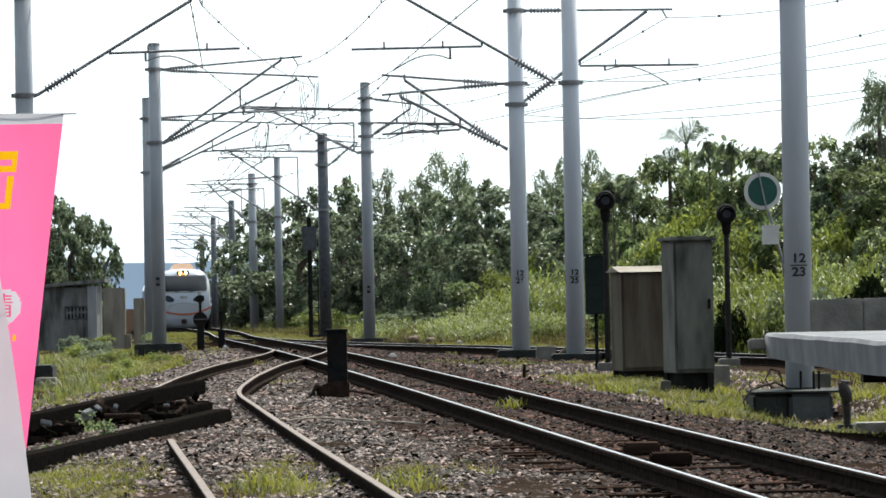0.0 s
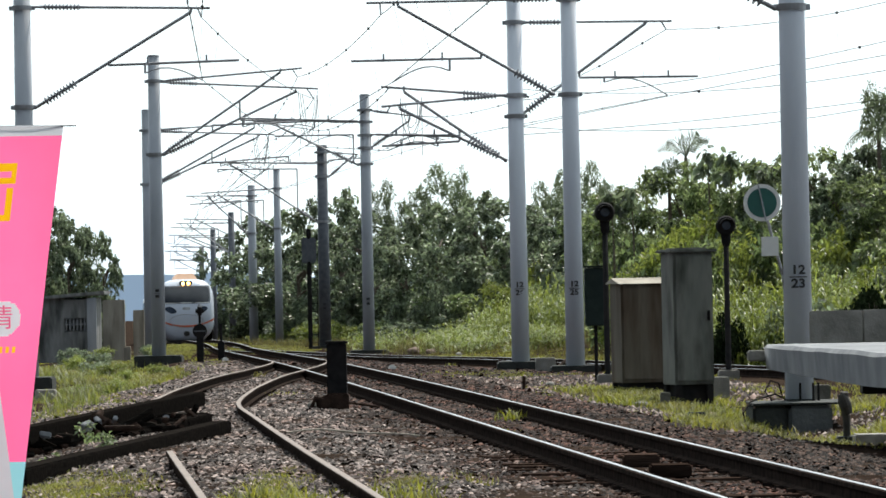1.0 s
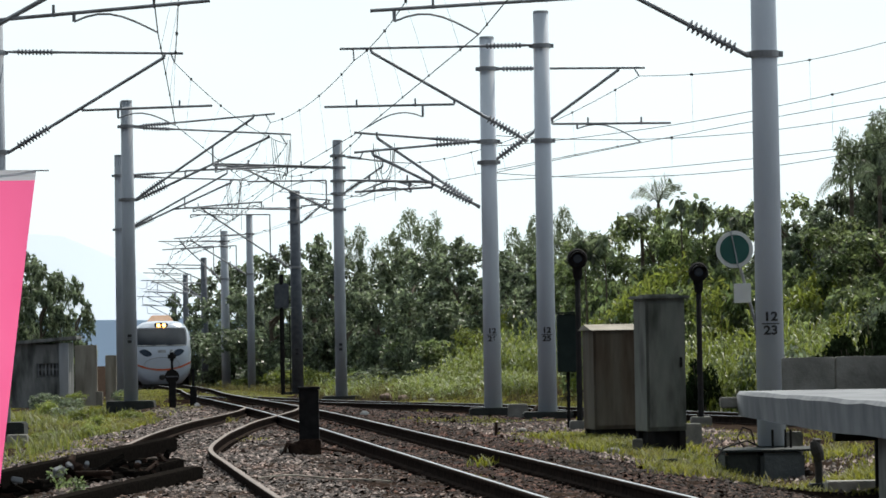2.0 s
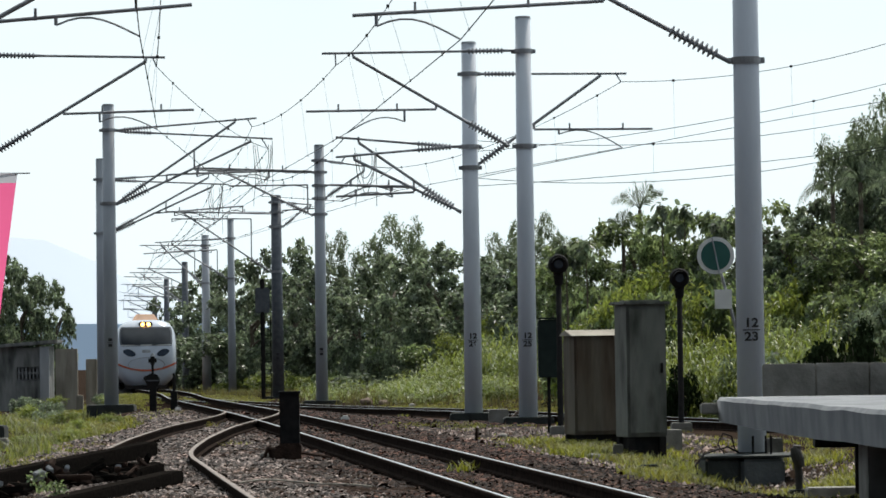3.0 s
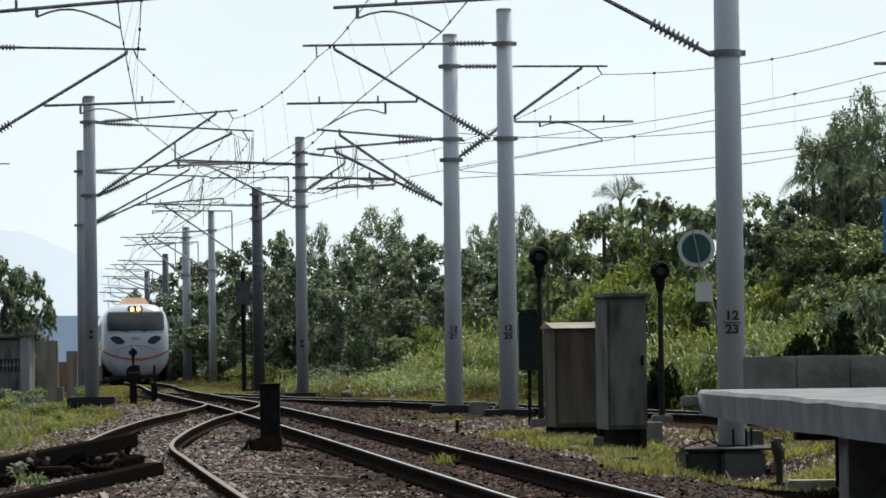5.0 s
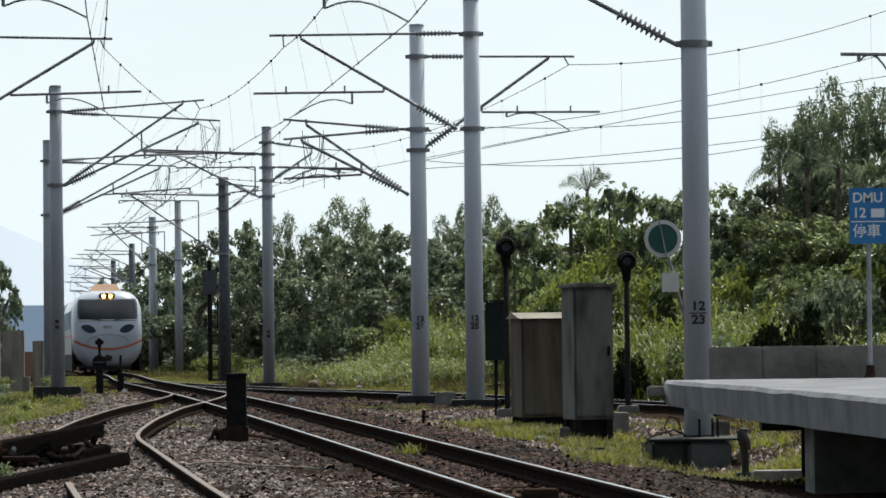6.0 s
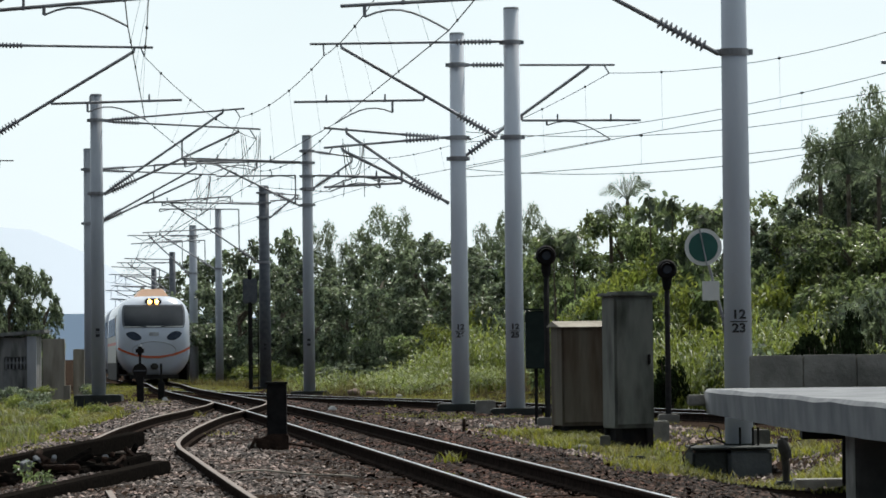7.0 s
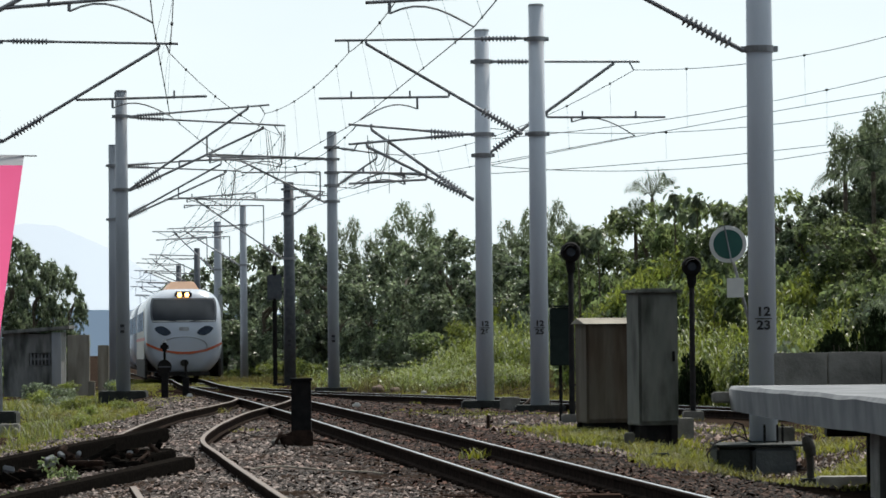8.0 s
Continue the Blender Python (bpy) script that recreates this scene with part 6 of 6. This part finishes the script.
for k in range(9):
    s = q.uniform(.25, .95)
    x, y = -4.3 + 1.55 * s + q.uniform(-.1, .1), 36.6 + 7.6 * s
    bm = boxed(0, 0, 0, q.uniform(.06, .14), q.uniform(.04, .07), q.uniform(.05, .1), bevel=0.01)
    bmesh.ops.transform(bm, matrix=pose(x, y, gz(x, y) + q.uniform(.1, .2), q.uniform(-30, 30), q.uniform(-30, 30), q.uniform(0, 180)), verts=bm.verts)
    tagged(mesh_ob("rubble", bm, M_CONC_WHITE), "pale chip of broken concrete among black timbers", "rubble", "rubble in the heap")
for k, (x, y, h) in enumerate(((-3.08, 36.0, 0.2), (-3.22, 36.8, 0.22), (-3.5, 38.4, 0.2), (-3.5, 35.0, 0.1))):
    lobes = [(q.uniform(-.07, .07), q.uniform(-.1, .1), h * q.uniform(.3, 1), h * 0.3, h * 0.35) for i in range(5)]
    ob = new("weed_plant", leaf_cloud("weed_plant", lobes, 72, 0.055, M_LEAF, 60 + k, 0.5))
    ob.matrix_basis = pose(x, y, gz(x, y))
    tagged(ob, "leafy green weed growing beside the timber heap", "weed", kind="stuff")


# dwarf signals by the turnout
def dwarf(x, y, h, disc, label):
    z = gz(x, y)
    t = empty("dwarf_signal", pose(x, y, z), label, "dwarf signal", "dwarf signals")
    part("post", boxed(0, 0, h * 0.24, 0.17, 0.17, h * 0.56, bevel=0.015), M_BLACK, t)
    part("stem", tube(bmesh.new(), [(0, 0, h * 0.4), (0, 0, h)], 0.03, 8), M_BLACK, t)
    if disc:
        part("disc", lathe(bmesh.new(), (0, -0.05, h * 0.62), (0, -0.08, h * 0.62), [(0, 0.175), (1, 0.175)], 28), M_BLACK, t)
        part("disc_bar", boxed(0, -0.09, h * 0.62, 0.3, 0.012, 0.03), M_DARK_STEEL, t)
        part("lamp", boxed(0, 0, h, 0.2, 0.2, 0.2, bevel=0.05), M_BLACK, t)
        part("lamp_cap", lathe(bmesh.new(), (0, 0, h + 0.1), (0, 0, h + 0.17), [(0, 0.06), (1, 0.035)], 12), M_STEEL, t)
    return t


dwarf(-5.95, 96.5, 1.28, True, "black dwarf signal with a round disc and lamp")
dwarf(-5.72, 101.5, 0.95, False, "short black point indicator post beside the rails")
tagged(mesh_ob("white_stone", boxed(-5.5, 99.2, gz(-5.5, 99.2) + 0.05, 0.14, 0.12, 0.12, bevel=0.03), M_WHITE), "small white-painted stone by the rails", "stone")
tagged(mesh_ob("white_stone", boxed(-1.05, 79.2, gz(-1.05, 79.2) + 0.05, 0.17, 0.14, 0.11, bevel=0.035), M_WHITE), "small white-painted stone by the rails", "stone")
# tall colour light far down the line
t = empty("colour_light_signal", pose(-4.79, 142, gz(-5.0, 142)), "dark tall colour light signal with a ladder", "signal")
part("post", tube(bmesh.new(), [(0, 0, -0.1), (0, 0, 3.7 - gz(-5.0, 142))], 0.08, 10), M_BLACK, t)
part("signal_head", boxed(0, 0, 2.93 - gz(-5.0, 142), 0.52, 0.22, 0.92, bevel=0.05), M_DARK_STEEL, t)
bm = bmesh.new()
for s in (-1, 1):
    tube(bm, [(0.14 + 0.14 * s, 0.1, 0), (0.14 + 0.14 * s, 0.1, 3.0)], 0.02, 5)
for k in range(10):
    tube(bm, [(0, 0.1, 0.25 + 0.28 * k), (0.28, 0.1, 0.25 + 0.28 * k)], 0.015, 5)
part("ladder", bm, M_BLACK, t)
tagged(mesh_ob("concrete_block", boxed(2.03, 79.6, gz(2.03, 79.6) + 0.13, 0.4, 0.4, 0.3, bevel=0.02), M_CONC_OLD), "grey concrete block between the two pole foundations", "block")
bm = boxed(0, 0, 0, 0.36, 0.2, 0.05, bevel=0.008)
bmesh.ops.transform(bm, matrix=pose(2.34, 79.4, gz(2.34, 79.4) + 0.15, 0, -42, 0), verts=bm.verts)
tagged(mesh_ob("tilted_board", bm, M_RUBBLE), "short brown board leaning against a concrete block", "board")
# dark box on a thin post by the first signal
t = empty("relay_box", pose(2.62, 68.3, gz(2.62, 68.3)), "dark green steel relay box on a thin post", "relay box")
bz = gz(2.62, 68.3)
part("box", boxed(0, 0, 1.2 - bz, 0.36, 0.3, 1.0, bevel=0.02), M_GREENBOX, t)
part("lid", boxed(0, 0, 1.72 - bz, 0.4, 0.34, 0.03, bevel=0.008), M_GREENBOX, t)
part("post", tube(bmesh.new(), [(0, 0, -0.1), (0, 0, 0.75 - bz)], 0.03, 8), M_BLACK, t)
# rubble lumps behind the rails
q = random.Random(15)
for x, y, s in ((-0.9, 118, 0.4), (-0.4, 117, 0.3), (0.4, 110, 0.2), (2.6, 52.5, 0.2), (3.0, 46.0, 0.12), (-3.1, 74, 0.1), (-1.72, 51.6, 0.16), (2.35, 60.0, 0.14), (1.75, 66.0, 0.16)):
    bm = bmesh.new()
    bmesh.ops.create_icosphere(bm, subdivisions=2, radius=s / 2)
    for v in bm.verts:
        v.co *= 1 + 0.35 * noise.noise(v.co * 6 + Vector((x, y, 0)))
        v.co.z *= 0.7
    bmesh.ops.translate(bm, vec=(x, y, gz(x, y) + s * 0.22), verts=bm.verts)
    tagged(mesh_ob("stone", bm, M_CONC_OLD if s < 0.22 else M_RUBBLE), "rough loose lump of stone beside the track", "stone", "loose stones")


# ---- old hut by the left poles ----
def build_hut():
    y = 131.0
    z = gz(-12.4, y)
    t = empty("hut", pose(-12.45, y, z), "weathered grey concrete lineside hut with a barred window", "hut")
    W, H, D = 1.9, 2.12, 1.8
    bm = bmesh.new()
    wx0, wx1, wz0, wz1 = -0.1, 0.62, 1.0, 1.5
    for x0, x1, z0, z1 in ((-W / 2, wx0, 0, H), (wx1, W / 2, 0, H), (wx0, wx1, 0, wz0), (wx0, wx1, wz1, H)):
        box(bm, (x0 + x1) / 2, 0, (z0 + z1) / 2 - 0.05, x1 - x0, 0.14, z1 - z0 + 0.1 * (z0 == 0))
    part("front_wall", bm, M_HUT, t)
    for s in (-1, 1):
        part("side_wall", boxed(s * (W / 2 - 0.07), D / 2 + 0.072, H / 2 - 0.05, 0.14, D, H + 0.1), M_HUT, t)
    part("pilaster", boxed(W / 2 - 0.14, -0.075, H / 2 - 0.05, 0.3, 0.14, H + 0.1), M_CONC_GREY, t, "paler grey corner pier")
    part("back_wall", boxed(0, D + 0.145, H / 2 - 0.05, W, 0.14, H + 0.1), M_HUT, t)
    bm = boxed(0.05, D / 2, H + 0.08, W + 0.5, D + 0.5, 0.12, bevel=0.02, m=pose(0, 0, 0, 0, -4, 0))
    part("roof", bm, M_HUT, t, "thin sloping concrete roof slab")
    win = part("window_frame", boxed((wx0 + wx1) / 2, 0.0, wz0 + 0.02, wx1 - wx0, 0.1, 0.04), M_HUT, t)
    for k in range(6):
        x = wx0 + 0.06 + (wx1 - wx0 - 0.12) * k / 5
        part("window_bar", boxed(x, -0.03, (wz0 + wz1) / 2, 0.05, 0.04, wz1 - wz0), M_CONC_WHITE, win)
    part("window_bar", boxed((wx0 + wx1) / 2, -0.035, (wz0 + wz1) / 2, wx1 - wx0, 0.04, 0.05), M_CONC_WHITE, win)
    return t


build_hut()
for x, y, w, h, lab in ((-10.85, 130.2, 0.72, 2.08, "upright weathered concrete panel beside the hut"), (-10.25, 133, 0.36, 1.7, "narrow weathered concrete post beside the hut"), (-10.35, 129.2, 0.22, 0.55, "short grey concrete stub in the grass")):
    tagged(mesh_ob("boundary_marker", boxed(x, y, gz(x, y) + h / 2 - 0.05, w, 0.3, h, bevel=0.02), M_HUTTAN), lab, "concrete marker")
tagged(mesh_ob("concrete_block", boxed(-7.75, 76.8, gz(-7.75, 76.8) + 0.15, 0.4, 0.4, 0.34, bevel=0.02), M_CONC_OLD), "pale concrete block beside a pole foundation", "block")


# ---- banner by the camera ----
def cloth(bm, x0, x1, z0, z1, shear, depth, y=0.0, nx=14, nz=40, wave=0.012):
    """A hanging cloth: the bottom is shifted sideways by shear and it waves gently."""
    g = []
    for j in range(nz + 1):
        v = j / nz
        row = []
        for i in range(nx + 1):
            u = i / nx
            row.append(bm.verts.new((x0 + (x1 - x0) * u + shear * (1 - v), y + depth * (1 - v) + wave * math.sin(5.5 * u + 7 * v), z0 + (z1 - z0) * v)))
        g.append(row)
    for j in range(nz):
        for i in range(nx):
            bm.faces.new((g[j][i], g[j][i + 1], g[j + 1][i + 1], g[j + 1][i]))
    return bm


fl = empty("banner", pose(-1.142, 12.0, 1.86), "pink cloth banner with yellow print hanging from a thin rod", "banner")
WID, LEN = 0.52, 1.5
SH = -0.155 * LEN / 1.17
def shifted(z):
    """Sideways shift of the cloth at a height below the rod."""
    return SH * (-z / LEN)
NX, NZ = 104, 240
STROKES = ((-0.25, -0.124, -0.140, -0.112), (-0.25, -0.124, -0.176, -0.158), (-0.142, -0.124, -0.176, -0.112), (-0.150, -0.132, -0.282, -0.19), (-0.20, -0.186, -0.262, -0.19), (-0.168, -0.132, -0.285, -0.268), (-0.25, -0.23, -0.285, -0.19))
bm = cloth(bmesh.new(), -WID, 0.0, -LEN, 0.0, SH, 0.0, nx=NX, nz=NZ)
sheet = part("cloth", bm, M_PINK, fl, "bright pink cloth printed with yellow strokes", True)
for extra in (M_YELLOW, M_CLOTHW, M_CYAN):
    sheet.data.materials.append(extra)
for f in sheet.data.polygons:
    # place on the unsheared cloth
    z = f.center.z
    x = f.center.x - shifted(z)
    if any(x0 < x < x1 and z0 < z < z1 for x0, x1, z0, z1 in STROKES):
        f.material_index = 1
    elif z > -0.03 or (x + 0.118) ** 2 + (z + 0.585) ** 2 < 0.054 ** 2 or (-0.2 < x < -0.155 and -0.56 < z < -0.41 and int(-z / 0.015) % 2):
        f.material_index = 2
    elif z < -1.02:
        f.material_index = 3
    elif -0.69 < z < -0.67 and -0.2 < x < -0.07 and int(-x / 0.01) % 2:
        f.material_index = 1
part("rod", tube(bmesh.new(), [(-WID - 0.05, 0, 0.004), (0.038, 0, 0.004 - 0.006)], 0.0022, 6), M_STEEL, fl)
part("pole", tube(bmesh.new(), [(-WID - 0.03, 0.02, 0.05), (-WID - 0.03, 0.02, -2.05)], 0.012, 8), M_STEEL, fl)
part("foot", lathe(bmesh.new(), (-WID - 0.03, 0.02, -2.07), (-WID - 0.03, 0.02, -1.98), [(0, 0.2), (0.6, 0.19), (1, 0.05)], 20), M_CONC_DARK, fl)
lettering("letters", "\u60c5", 0.078, fl, pose(-0.122 + shifted(-0.585), -0.02, -0.585, 90, 0, 0), M_PINK)

wf = empty("white_banner", pose(-1.25, 11.6, 1.5), "plain greyish white cloth banner beside the pink one", "banner")
bm = bmesh.new()
g = []
for j in range(31):
    v = j / 30
    xr = -0.075 + 0.150 * (v ** 0.75)
    g.append([bm.verts.new((-0.45 + (xr + 0.45) * u, 0.012 * math.sin(5 * u + 4 * v), -0.02 - 1.25 * v)) for u in np.linspace(0, 1, 9)])
for j in range(30):
    for i in range(8):
        bm.faces.new((g[j][i], g[j + 1][i], g[j + 1][i + 1], g[j][i + 1]))
part("cloth", bm, M_CLOTHW, wf, "greyish white cloth", True)
part("pole", tube(bmesh.new(), [(-0.45, 0.01, 0.1), (-0.45, 0.01, -1.68)], 0.011, 8), M_STEEL, wf)


# ---- what moves ----
def motions():
    def train_at(y):
        a, b = float(x_main(y)), float(x_main(y + 14))
        return pose(a, y, float(grade(y)), math.degrees(math.atan2(float(grade(y + 14) - grade(y)), 14)), 0, math.degrees(math.atan2(a - b, 14)))
    walk(train, [(t, train_at(212.0 - 7.75 * t)) for t in (0.0, 1.0, 2.0, 3.0, 4.0, 5.0, 6.0, 7.0, 8.0)])
    walk(fl, [(t, pose(-1.142 + dx, 12.0, 1.86 + dz, 0, ry, 0)) for t, dx, dz, ry in ((0, 0, 0, 0), (1.5, 0, 0, 0.0), (3.5, 0, 0.004, 0), (6.0, -0.008, 0.008, 0.3), (8.0, -0.018, 0.013, 0.6))])
    walk(wf, [(t, pose(-1.25 + dx, 11.6, 1.5)) for t, dx in ((0, 0), (0.5, -0.018), (1.0, -0.046), (1.7, -0.038), (4.0, -0.06), (8.0, -0.06))])


motions()
